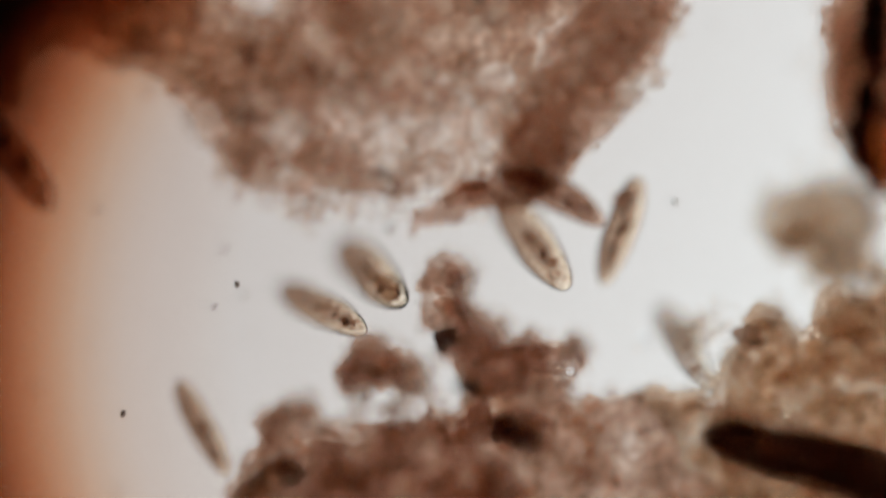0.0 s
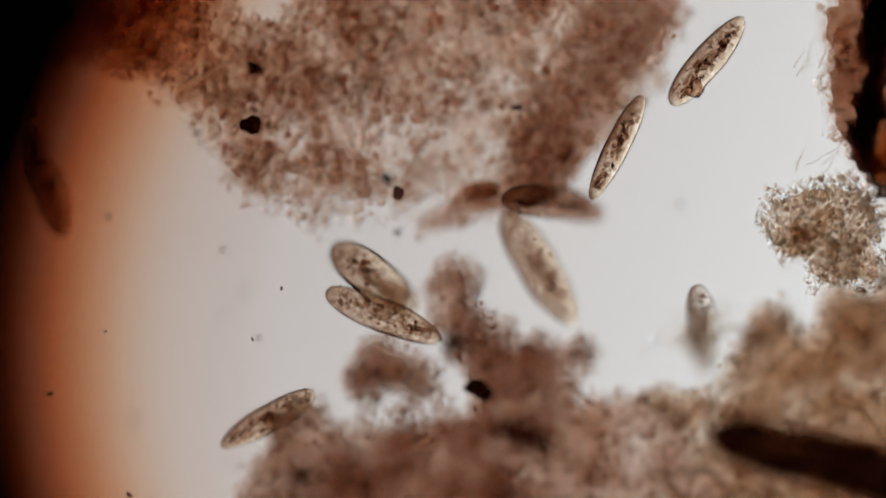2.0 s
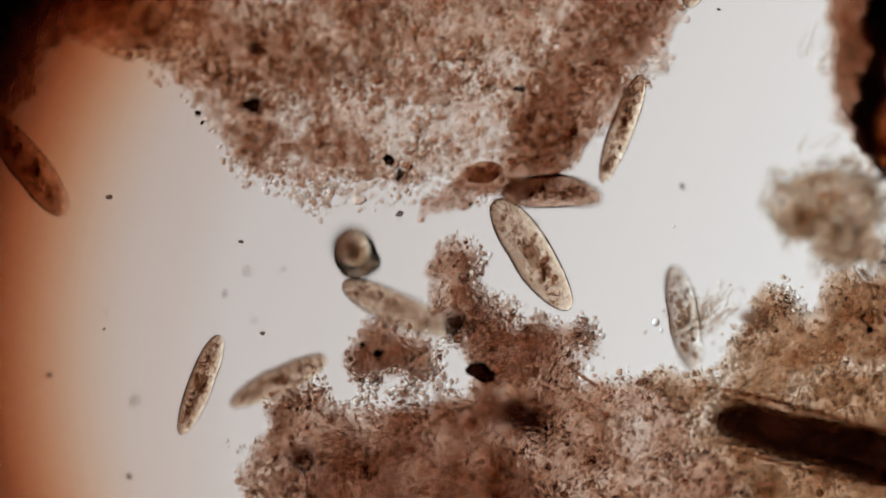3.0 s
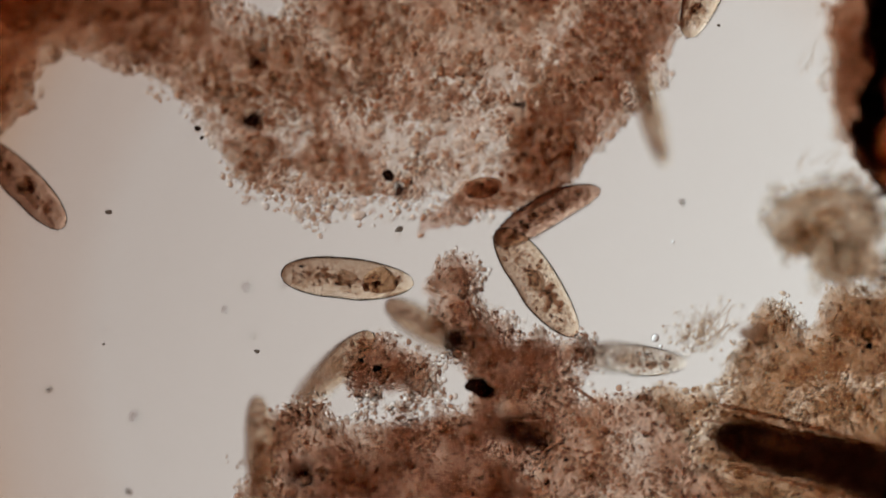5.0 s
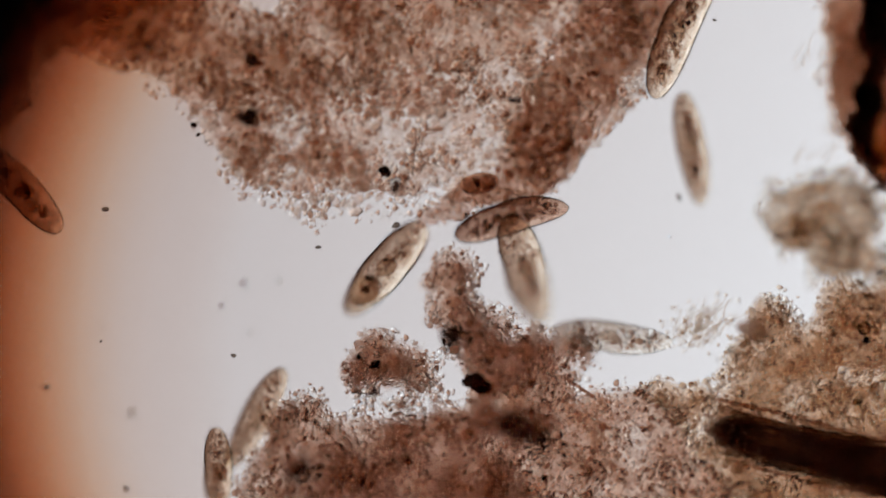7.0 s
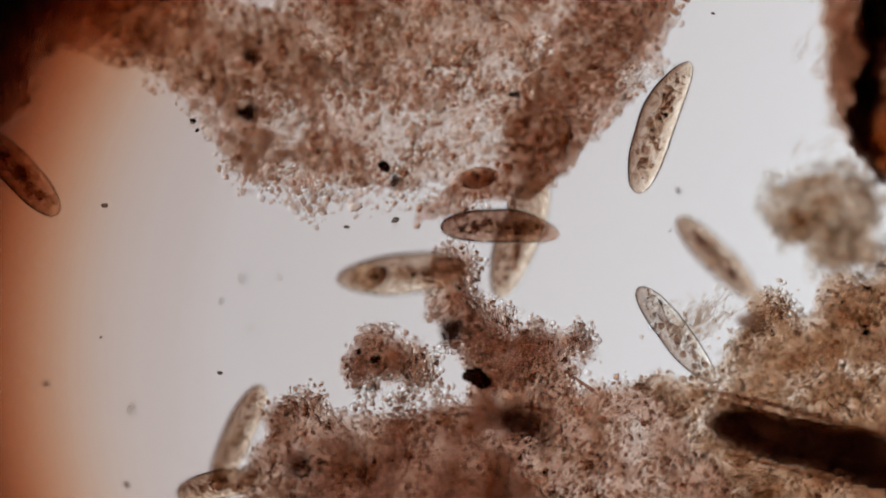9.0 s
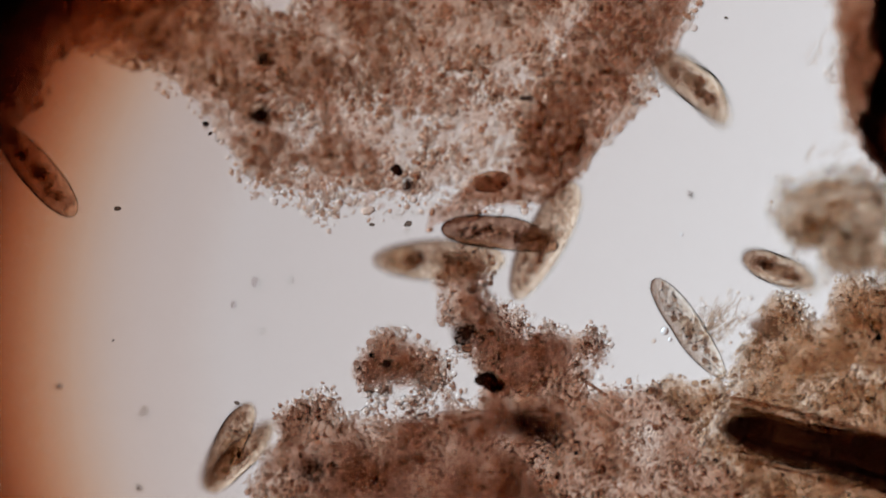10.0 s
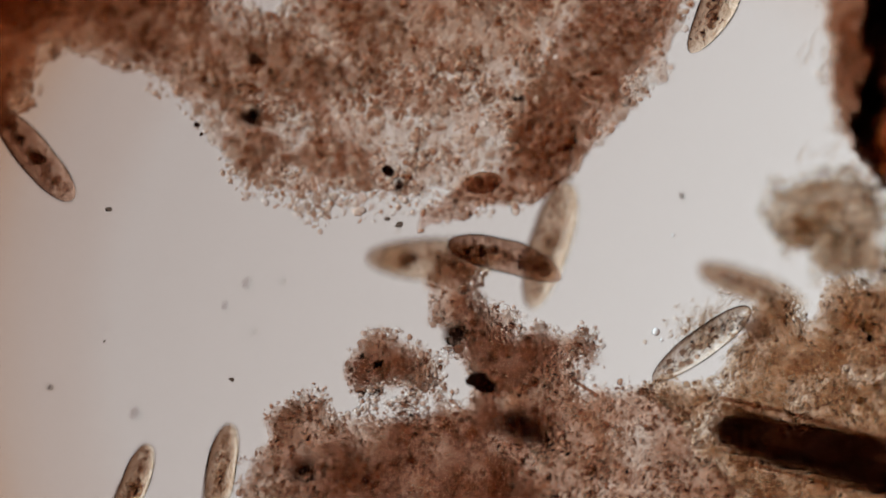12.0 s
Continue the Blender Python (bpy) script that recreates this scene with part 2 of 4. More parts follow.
def grains(name, centres, sizes, material, rng, stretch=0.18):
    """Many small lumpy grains in one mesh."""
    n = len(centres)
    q = rng.normal(size=(n, 4))
    q /= np.linalg.norm(q, axis=1)[:, None]
    w, x, y, z = q.T
    rot = np.stack([np.stack([1 - 2 * (y * y + z * z), 2 * (x * y - z * w), 2 * (x * z + y * w)], 1),
                    np.stack([2 * (x * y + z * w), 1 - 2 * (x * x + z * z), 2 * (y * z - x * w)], 1),
                    np.stack([2 * (x * z - y * w), 2 * (y * z + x * w), 1 - 2 * (x * x + y * y)], 1)], 1)
    axes = np.asarray(sizes)[:, None] * (1 + stretch * rng.uniform(-1, 1, (n, 3)))
    v = ICO_V[None] * (1 + 0.12 * rng.normal(size=(n, 12, 1))) * axes[:, None, :]
    v = np.einsum("nij,nkj->nki", rot, v) + np.asarray(centres)[:, None, :]
    f = (ICO_F[None] + 12 * np.arange(n)[:, None, None]).reshape(-1, 3)
    me = bpy.data.meshes.new(name)
    me.vertices.add(12 * n)
    me.vertices.foreach_set("co", v.reshape(-1))
    me.loops.add(f.size)
    me.loops.foreach_set("vertex_index", f.reshape(-1).astype(np.int32))
    me.polygons.add(len(f))
    me.polygons.foreach_set("loop_start", np.arange(0, f.size, 3, dtype=np.int32))
    me.polygons.foreach_set("use_smooth", np.ones(len(f), bool))
    me.materials.append(material)
    me.update(calc_edges=True)
    me.validate()
    return me


# ---- microscope: lamp, slide, field stop ----
def ring(name, inner, outer, low, high, material, segments=160):
    verts, faces = [], []
    for k in range(segments):
        a = 2 * math.pi * k / segments
        for r, z in ((inner, low), (inner, high), (outer, high), (outer, low)):
            verts.append((r * math.cos(a), r * math.sin(a), z))
    for k in range(segments):
        p, q = 4 * k, 4 * ((k + 1) % segments)
        for i in range(4):
            j = (i + 1) % 4
            faces.append((p + i, q + i, q + j, p + j))
    return mesh_from(name, verts, faces, material, False)


SLIDE_TOP = -0.10


def microscope():
    lamp = tagged(new("illuminator"), "round milky lamp lens beneath the slide, glow graded from dim orange to bluish white", "microscope lamp", kind="structure")
    lamp.location = (0, 0, -20.0)
    verts, faces = lathe([(-0.4, 13.7, 0), (0.0, 14.0, 0), (0.1, 13.8, 0)], 96)
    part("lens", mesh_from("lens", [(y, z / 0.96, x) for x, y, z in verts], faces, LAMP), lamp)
    part("lens_mount", ring("lens_mount", 14.01, 14.8, -0.5, 0.25, BLACK), lamp, "blackened metal mount")
    bm = bmesh.new()
    bmesh.ops.create_cube(bm, size=1)
    bmesh.ops.scale(bm, vec=(5.0, 4.0, 0.35), verts=bm.verts)
    bmesh.ops.bevel(bm, geom=bm.edges[:], offset=0.03, segments=2, affect="EDGES")
    me = bpy.data.meshes.new("glass_slide")
    bm.to_mesh(me)
    bm.free()
    me.materials.append(GLASS)
    slide = tagged(new("glass_slide", me), "clear glass microscope slide under the water drop", "microscope slide", kind="structure")
    slide.location = (0, 0, SLIDE_TOP - 0.175)
    slide.visible_shadow = False
    stop = tagged(new("field_stop"), "black round eyepiece stop with added rings for its amber fringe of light", "field stop", kind="structure")
    part("black_ring", ring("black_ring", 1.146, 3.2, 0, 0.02, BLACK), stop)
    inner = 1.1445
    # added rings, one tint each, standing in for the fringe and haze of light
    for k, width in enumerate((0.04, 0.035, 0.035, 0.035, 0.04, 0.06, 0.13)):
        part("amber_fringe", ring("amber_fringe", inner - width, inner, 0.004, 0.012, AMBER[k]), stop, "added amber ring imitating the fringe of light" if k < 4 else "added faint pinkish ring imitating the haze of light")
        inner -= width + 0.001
    return stop


stop = microscope()


# ---- detritus: flat heaps grown from overlapping lobes ----
def field(lobes, x, y, seed):
    """Above 0 inside the heap, rising to about 1 in the middle of its lobes."""
    best = -9.0
    for cx, cy, rx, ry, turn in lobes:
        a = radians(turn)
        dx, dy = x - cx, y - cy
        u, v = (dx * math.cos(a) + dy * math.sin(a)) / rx, (-dx * math.sin(a) + dy * math.cos(a)) / ry
        best = max(best, (1 - math.hypot(u, v)) * min(rx, ry) / 0.06)
    p = Vector((x, y, seed))
    return best + 0.34 * noise.noise(p * 22) + 0.22 * noise.noise(p * 55) + 0.1 * noise.noise(p * 120)


class Heap:
    def __init__(self, lobes, holes, box, seed, thick, middle, gap=0.0, hole_seed=0, step=0.0075):
        self.seed, self.thick, self.middle = seed, thick, middle
        x0, y0, x1, y1 = box
        self.nx, self.ny = int((x1 - x0) / step) + 1, int((y1 - y0) / step) + 1
        self.x0, self.y0, self.step = x0, y0, step
        self.f = np.zeros((self.nx, self.ny))
        for i in range(self.nx):
            for j in range(self.ny):
                x, y = x0 + i * step, y0 + j * step
                v = field(lobes, x, y, seed)
                if holes:
                    v = min(v, gap - field(holes, x, y, hole_seed or seed + 5))
                self.f[i, j] = v

    def at(self, x, y):
        i, j = int((x - self.x0) / self.step), int((y - self.y0) / self.step)
        return self.f[min(max(i, 0), self.nx - 1), min(max(j, 0), self.ny - 1)]

    def half(self, f):
        return self.thick * 0.5 * (1 - math.exp(-max(0.0, f) / 0.7))

    def slab(self, name, material, inset=None):
        """A lens-edged body; its rim follows the outline between the grid's points. inset: how far it draws back, by x and y."""
        index, verts, faces = {}, [], []
        g = self.f.copy()
        if inset:
            for i in range(self.nx):
                for j in range(self.ny):
                    g[i, j] -= inset(self.x0 + i * self.step, self.y0 + j * self.step)
        around = [(1, 0), (-1, 0), (0, 1), (0, -1), (1, 1), (-1, 1), (1, -1), (-1, -1)]
        for i in range(self.nx):
            for j in range(self.ny):
                f = g[i, j]
                x, y = self.x0 + i * self.step, self.y0 + j * self.step
                if f <= 0:
                    rim = []
                    for di, dj in around:
                        if 0 <= i + di < self.nx and 0 <= j + dj < self.ny and g[i + di, j + dj] > 0:
                            k = -f / (g[i + di, j + dj] - f) * self.step
                            rim.append((x + di * k, y + dj * k))
                    if rim:
                        index[i, j] = (len(verts), len(verts))
                        verts.append((sum(p[0] for p in rim) / len(rim), sum(p[1] for p in rim) / len(rim), self.middle))
                    continue
                p = Vector((x, y, self.seed))
                h = self.half(f)
                top = self.middle + h * (0.8 + 0.5 * noise.noise(p * 30)) + 0.006 * min(1, f) * noise.noise(p * 90)
                low = self.middle - h
                index[i, j] = (len(verts), len(verts) + 1)
                verts += [(x, y, max(top, low + 0.001)), (x, y, low)]
        for i, j in index:
            c = [index.get(k) for k in ((i, j), (i + 1, j), (i + 1, j + 1), (i, j + 1))]
            c = [k for k in c if k]
            if len(c) < 3 or all(k[0] == k[1] for k in c):
                continue
            faces.append(tuple(k[0] for k in c))
            faces.append(tuple(k[1] for k in reversed(c)))
        return mesh_from(name, verts, faces, material)

    def layer(self, lobes, level, patch, z, seed):
        """A thinner heap lying within this one, keeping clear of its edge."""
        inner = Heap((), None, (0, 0, 0, 0), seed, 0.02, z)
        inner.nx, inner.ny, inner.x0, inner.y0, inner.step = self.nx, self.ny, self.x0, self.y0, self.step
        inner.f = self.f - level
        for i in range(self.nx):
            for j in range(self.ny):
                if inner.f[i, j] > 0:
                    x, y = self.x0 + i * self.step, self.y0 + j * self.step
                    v = patch * (0.15 + noise.noise(Vector((x, y, seed)) * 9) + 0.5 * noise.noise(Vector((x, y, seed)) * 24))
                    inner.f[i, j] = min(inner.f[i, j], v + (field(lobes, x, y, seed) if lobes else 0.6))
        return inner

    def scatter(self, n, rng, low=0.0, high=9.0, spread=1.0, edge=0.35, soft=0.0, clump=0.0, patch=15.0, sparse=()):
        """Places in the heap, gathered in clumps; some a little outside its edge."""
        out = []
        while len(out) < n:
            x = self.x0 + rng.uniform() * self.nx * self.step
            y = self.y0 + rng.uniform() * self.ny * self.step
            f = self.at(x, y)
            if f < low - edge * rng.uniform() ** 2 + soft * rng.uniform() ** 2 or f > high:
                continue
            if any(k * math.exp(-((x - cx) / rx) ** 2 - ((y - cy) / ry) ** 2) > rng.uniform() for cx, cy, rx, ry, k in sparse):
                continue
            if clump:
                p = Vector((x, y, self.seed + 2.7))
                if clump * min(1, max(0, 0.5 - 1.3 * noise.noise(p * patch) - 0.7 * noise.noise(p * patch * 2.6))) > rng.uniform():
                    continue
            h = max(self.half(f), 0.008)
            out.append((x, y, self.middle + h * (1 - 1.9 * spread * rng.uniform() ** 1.6)))
        return np.array(out)


def heap(name, label, lobes, holes, box, seed, thick, middle, slab_material, grain_material, count, size, lumps=(), fray=0.12, gap=0.0, hole_seed=0, deep=None, sharp=(0.0, 0.0, 0.0), layers=(), soft=0.3, lumpy=300, lift=-0.035,
         spread=0.0035, inset=None, stray=0.3, lump_size=0.0085, clump=0.8, sparse=()):
    """One clump: a translucent body, loose grains, single larger grains, dark clots."""
    rng = np.random.default_rng(seed)
    h = Heap(lobes, holes, box, seed, thick, middle, gap, hole_seed)
    thing = tagged(new(name), label, "detritus clump", "clumps of detritus")
    part("body", h.slab("body", slab_material, inset), thing)
    for k, (layer_material, lobes_within, level, patch, z) in enumerate(layers):
        part("sunken_layer", h.layer(lobes_within, level, patch, z, seed + 3 + k).slab("sunken_layer", layer_material), thing, kind="stuff")
    c = h.scatter(count, rng, edge=fray, soft=soft, clump=clump, sparse=sparse)
    c[:, 2] = sharp[0] + sharp[1] * c[:, 0] + sharp[2] * c[:, 1] + rng.normal(0, spread, len(c)) + (rng.uniform(size=len(c)) < stray) * rng.normal(0, 0.03, len(c))
    part("fine_grain_bed", grains("fine_grain_bed", c, size * rng.lognormal(0, 0.32, len(c)), grain_material, rng, 0.5), thing, kind="stuff")
    if deep:
        c = h.scatter(lumpy, rng, low=0.35, edge=0.0, soft=soft, clump=1.0, patch=10.0, sparse=sparse)
        c[:, 2] = sharp[0] + lift + sharp[1] * c[:, 0] + sharp[2] * c[:, 1] + rng.normal(0, 0.018, len(c))
        part("lump_bed", grains("lump_bed", c, lump_size * rng.lognormal(0, 0.4, len(c)), deep, rng, 0.4), thing, kind="stuff")
    shapes = [ball(1, 0.8, 0.75, grain_material, "grain", 0.7, seed + k, 1) for k in range(4)]
    for p in h.scatter(170, rng, edge=0.1, soft=soft):
        s = size * rng.uniform(1.3, 2.1)
        m = Matrix.LocRotScale(p, Euler(rng.uniform(0, 6, 3)), (s, s, s))
        part("grain", shapes[rng.integers(4)], thing, at=m)
    for x, y, z, rx, ry, turn in lumps:
        pale = rx > 0.025 and z > -0.06
        made_of = HUMUS_KNOT if pale else CLOT_SOFT if rx > 0.025 or 0.012 < z < 0.04 else CLOT
        part("clot", ball(rx, ry, min(rx, ry) * 0.8, made_of, "clot", 0.5, seed + x * 9, 3), thing, "dark brown knot" if pale else "black opaque clot", at=pose(x, y, z, 0, 0, turn))
    return thing, h


SPARSE = [(-0.12, 0.06, 0.16, 0.06, 0.85), (-0.09, 0.20, 0.06, 0.04, 0.5), (0.03, 0.22, 0.06, 0.04, 0.5)]
heap("reddish_detritus_mat", "broad red-brown granular mat of decaying plant matter on the slide",
     [(-0.05, 0.42, 0.47, 0.24, 0), (-0.34, 0.36, 0.24, 0.17, -25), (-0.52, 0.41, 0.24, 0.105, -10), (-0.30, 0.20, 0.18, 0.12, -45), (-0.41, 0.235, 0.07, 0.05, -40), (-0.12, 0.17, 0.18, 0.125, 0),
      (0.15, 0.23, 0.16, 0.13, 35), (0.24, 0.36, 0.19, 0.15, 45), (0.02, 0.085, 0.085, 0.042, 8), (-0.74, 0.45, 0.13, 0.12, 0),
      (-0.83, 0.32, 0.115, 0.12, 0), (-0.22, 0.09, 0.06, 0.06, 0), (0.34, 0.46, 0.095, 0.10, 0), (0.12, 0.13, 0.12, 0.06, 20)],
     [(-0.315, 0.47, 0.045, 0.045, 0)], (-1.0, 0.0, 0.5, 0.72), 11, 0.12, -0.022, MAT_RED, GRAIN_RED, 25000, 0.0037,
     [(-0.34, 0.235, 0.045, 0.018, 0.015, 20), (-0.335, 0.335, 0.03, 0.012, 0.010, -30), (-0.10, 0.138, 0.0, 0.011, 0.008, -35), (-0.08, 0.113, 0.035, 0.010, 0.012, 0), (-0.438, 0.222, 0.0, 0.005, 0.0045, 10), (-0.43, 0.205, 0.0, 0.004, 0.003, 60),
      (0.13, 0.263, 0.02, 0.012, 0.005, 0)], deep=DEEP_RED, sharp=(-0.014, -0.04, 0.04),
     layers=[(LAYER_BROWN, [(-0.80, 0.40, 0.17, 0.17, 0), (-0.62, 0.46, 0.16, 0.09, 0)], 0.3, 1.0, -0.05), (LAYER_RED, [(-0.45, 0.40, 0.25, 0.22, 0), (-0.10, 0.46, 0.35, 0.14, 0), (-0.80, 0.40, 0.2, 0.2, 0)], 0.9, 2.0, -0.07)], soft=1.0, lumpy=2600, lift=0.03, spread=0.007, lump_size=0.0062,
     inset=lambda x, y: 0.05 + (0.5 * math.exp(-((x + 0.28) / 0.24) ** 2) if y < 0.36 else 0) + math.exp(-((x + 0.10) / 0.15) ** 2 - ((y - 0.06) / 0.05) ** 2), clump=0.8, sparse=SPARSE)

heap("dense_leaf_strip", "dense dark red-brown strip of rotting leaf along the mat's edge",
     [(0.20, 0.20, 0.17, 0.062, 52), (0.07, 0.095, 0.12, 0.024, 22), (0.30, 0.37, 0.16, 0.075, 50), (0.185, 0.135, 0.05, 0.035, 30)],
     None, (-0.1, 0.0, 0.5, 0.62), 17, 0.03, -0.025, MAT_RIDGE, GRAIN_RED, 3000, 0.0028, (), 0.05, sharp=(-0.01, 0.0, 0.0))

BROWN_LOBES = [(-0.13, -0.42, 0.24, 0.14, 0), (0.12, -0.40, 0.24, 0.18, 0), (-0.25, -0.33, 0.07, 0.08, 0), (-0.095, -0.225, 0.088, 0.078, -25), (0.02, -0.06, 0.052, 0.060, 0), (0.045, -0.13, 0.047, 0.10, 18),
               (0.09, -0.20, 0.10, 0.075, -20), (0.20, -0.185, 0.075, 0.045, -12), (0.165, -0.228, 0.075, 0.042, -15), (0.30, -0.37, 0.15, 0.13, 0), (0.36, -0.52, 0.2, 0.16, 0), (0.00, -0.53, 0.35, 0.14, 0), (0.02, -0.105, 0.052, 0.07, 0), (0.175, -0.205, 0.085, 0.06, -15)]
PALE_SPOTS = [(-0.005, -0.115, 0.022, 0.045, 1.2), (-0.10, -0.275, 0.06, 0.02, 0.7), (0.34, -0.35, 0.05, 0.05, 1.5), (0.30, -0.44, 0.03, 0.05, 1.6), (-0.25, -0.34, 0.03, 0.06, 0.9), (0.22, -0.19, 0.03, 0.03, 0.8)]


def bare(x, y):
    """Where the brown heap's body thins out and its loose grains lie bare."""
    return 0.08 + sum(k * math.exp(-((x - cx) / rx) ** 2 - ((y - cy) / ry) ** 2) for cx, cy, rx, ry, k in PALE_SPOTS)


heap("brown_detritus_heap", "thick brown granular heap of detritus with a finger-like outgrowth",
     BROWN_LOBES,
     [(0.018, -0.235, 0.024, 0.042, 15), (-0.165, -0.268, 0.020, 0.015, 0), (-0.07, -0.268, 0.024, 0.010, -15)], (-0.42, -0.74, 0.62, 0.02), 23, 0.105, -0.045, MAT_BROWN, GRAIN_BROWN, 20000, 0.0031,
     [(0.062, -0.239, 0.012, 0.024, 0.017, -10), (0.020, -0.158, -0.05, 0.021, 0.024, 0), (0.16, -0.330, -0.07, 0.036, 0.024, -20), (0.122, -0.312, -0.07, 0.028, 0.022, 30), (-0.25, -0.396, -0.065, 0.026, 0.021, 30), (-0.120, -0.205, -0.01, 0.009, 0.008, 0), (-0.148, -0.190, 0.0, 0.005, 0.005, 0)], deep=DEEP_BROWN, lumpy=900, lift=-0.055, stray=0.12, spread=0.005, clump=0.7, soft=0.15, inset=bare,
     layers=[(LAYER_BROWN, None, 0.28, 1.3, -0.05), (LAYER_DARK, [(0.10, -0.18, 0.085, 0.065, -15), (-0.05, -0.43, 0.20, 0.10, 5), (0.06, -0.12, 0.03, 0.07, 15), (-0.20, -0.39, 0.06, 0.05, 0), (-0.02, -0.38, 0.10, 0.07, 0), (0.14, -0.32, 0.06, 0.04, -15), (0.0, -0.55, 0.3, 0.1, 0), (-0.11, -0.21, 0.05, 0.045, 0), (0.2, -0.19, 0.05, 0.03, 0)], 0.25, 0.5, -0.086)])

heap("tawny_detritus_heap", "tawny granular heap of detritus with a peaked edge",
     [(0.61, -0.25, 0.12, 0.13, 30), (0.59, -0.14, 0.05, 0.055, 0), (0.74, -0.15, 0.09, 0.10, 20), (0.76, -0.42, 0.28, 0.20, 0), (0.54, -0.42, 0.13, 0.17, 0), (0.84, -0.14, 0.12, 0.12, 0), (0.42, -0.29, 0.09, 0.06, 0)],
     BROWN_LOBES, (0.30, -0.68, 1.1, 0.0), 37, 0.105, -0.045, MAT_TAWNY, GRAIN_OCHRE, 14000, 0.0031,
     [(0.557, -0.147, -0.045, 0.027, 0.022, 0), (0.752, -0.165, -0.01, 0.007, 0.006, 0), (0.775, -0.045, 0.0, 0.008, 0.004, 0)], gap=0.35, hole_seed=23, deep=DEEP_OCHRE, lumpy=700, lift=-0.055, stray=0.12, spread=0.005, clump=0.7, soft=0.15, inset=lambda x, y: 0.08,
     layers=[(LAYER_TAWNY, None, 0.4, 1.2, -0.05), (LAYER_TAWNY, [(0.59, -0.16, 0.05, 0.05, 0), (0.75, -0.16, 0.09, 0.08, 0), (0.72, -0.46, 0.20, 0.06, -12)], 0.3, 0.9, -0.086)])

heap("ochre_floc", "loose ochre floc of detritus rising above the heap",
     [(0.64, 0.075, 0.075, 0.05, 0), (0.70, 0.05, 0.075, 0.085, 0), (0.69, -0.005, 0.075, 0.06, 0), (0.74, -0.02, 0.05, 0.04, 0), (0.60, 0.06, 0.05, 0.055, 0), (0.65, 0.04, 0.08, 0.07, 0)],
     None, (0.5, -0.16, 0.86, 0.20), 41, 0.06, 0.050, MAT_OCHRE, GRAIN_OCHRE, 3400, 0.0029, deep=DEEP_OCHRE, lumpy=70, lift=-0.02, sharp=(0.05, 0.0, 0.0), fray=0.2, soft=0.35, clump=0.6,
     inset=lambda x, y: 0.25)

frag, frag_heap = heap("dark_plant_fragment", "dark brown bark-like plant fragment with a black core",
     [(0.780, 0.43, 0.075, 0.27, 0), (0.80, 0.20, 0.080, 0.115, 0), (0.87, 0.38, 0.11, 0.32, 0), (0.715, 0.40, 0.045, 0.07, 10), (0.724, 0.29, 0.045, 0.06, -10), (0.745, 0.20, 0.04, 0.05, 0), (0.705, 0.50, 0.05, 0.06, 0), (0.80, 0.29, 0.07, 0.12, 0), (0.755, 0.24, 0.055, 0.09, 0), (0.735, 0.36, 0.055, 0.22, 0)],
     None, (0.60, 0.02, 1.04, 0.76), 53, 0.10, 0.045, MAT_FLAKE, GRAIN_RED, 9000, 0.0034,
     fray=0.45, sharp=(0.055, 0.0, 0.0), soft=0.25, spread=0.012, deep=DEEP_BROWN, lumpy=200, lift=-0.02, inset=lambda x, y: 0.2,
     layers=[(LAYER_BROWN, None, 0.2, 1.2, -0.06), (LAYER_BLACK, [(0.768, 0.36, 0.020, 0.30, -5), (0.742, 0.16, 0.018, 0.09, 3), (0.785, 0.095, 0.06, 0.02, -22)], 0.05, 0.25, 0.03),
             (LAYER_BLACK, [(0.770, 0.36, 0.014, 0.30, -5), (0.745, 0.16, 0.012, 0.08, 3)], 0.1, 0.25, 0.045)])
part("amber_lump", ball(0.034, 0.068, 0.03, AMBER_LUMP, "amber_lump", 0.4, 77, 3), frag, "translucent amber resin lump", at=pose(0.790, 0.175, 0.10, 0, 0, -8))


def stem(name, label, a, b, radius, material, seed, wobble=0.006):
    """A broken plant stem with a ragged end, lying from a to b."""
    a, b = Vector(a), Vector(b)
    length = (b - a).length
    pts = []
    for k in range(49):
        u = k / 48
        r = radius * (0.15 + 0.85 * min(1, u * 9) ** 0.45 + 0.58 * u) * (1 + 0.10 * noise.noise(Vector((u * 9, seed, 0))))
        pts.append((u * length, max(r, 0.003), wobble * noise.noise(Vector((u * 6, seed, 5)))))
    verts, faces = lathe(pts, 20)
    verts = [(x + 0.012 * noise.noise(Vector((y * 90, z * 90, seed))) * (x < 0.05), y * (1 + 0.06 * noise.noise(Vector((math.atan2(y, z) * 4, x * 6, seed)))), z) for x, y, z in verts]
    thing = tagged(new(name), label, "plant stem")
    turn = (b - a).to_track_quat("X", "Z").to_matrix().to_4x4()
    thing.matrix_basis = Matrix.Translation(a) @ turn
    part("core", mesh_from("core", verts, faces, material), thing)
    return thing, length


rod, rod_length = stem("plant_stem", "dark almost black plant stem lying in the detritus", (0.475, -0.322, -0.035), (1.0, -0.445, -0.045), 0.037, MAT_DARK, 3)
for k in range(16):
    off = (0.030 + 0.004 * k if k < 8 else -0.002 - 0.005 * (k - 8)) + 0.012 * math.sin(5 * k)
    v, f = lathe([(u * 0.52, 0.0022 + 0.0012 * math.sin(k), off + 0.004 * math.sin(7 * u + k) + 0.018 * (1 - u) * (k % 3 - 1) * 0.4) for u in np.linspace(0.0, 1, 22)], 6)
    part("fibre", mesh_from("fibre", v, f, MAT_FLAKE), rod, "loose brown fibre", at=pose(0.008 * (k * 5 % 11) - 0.02, 0, 0.022 + 0.012 * math.sin(3 * k)))


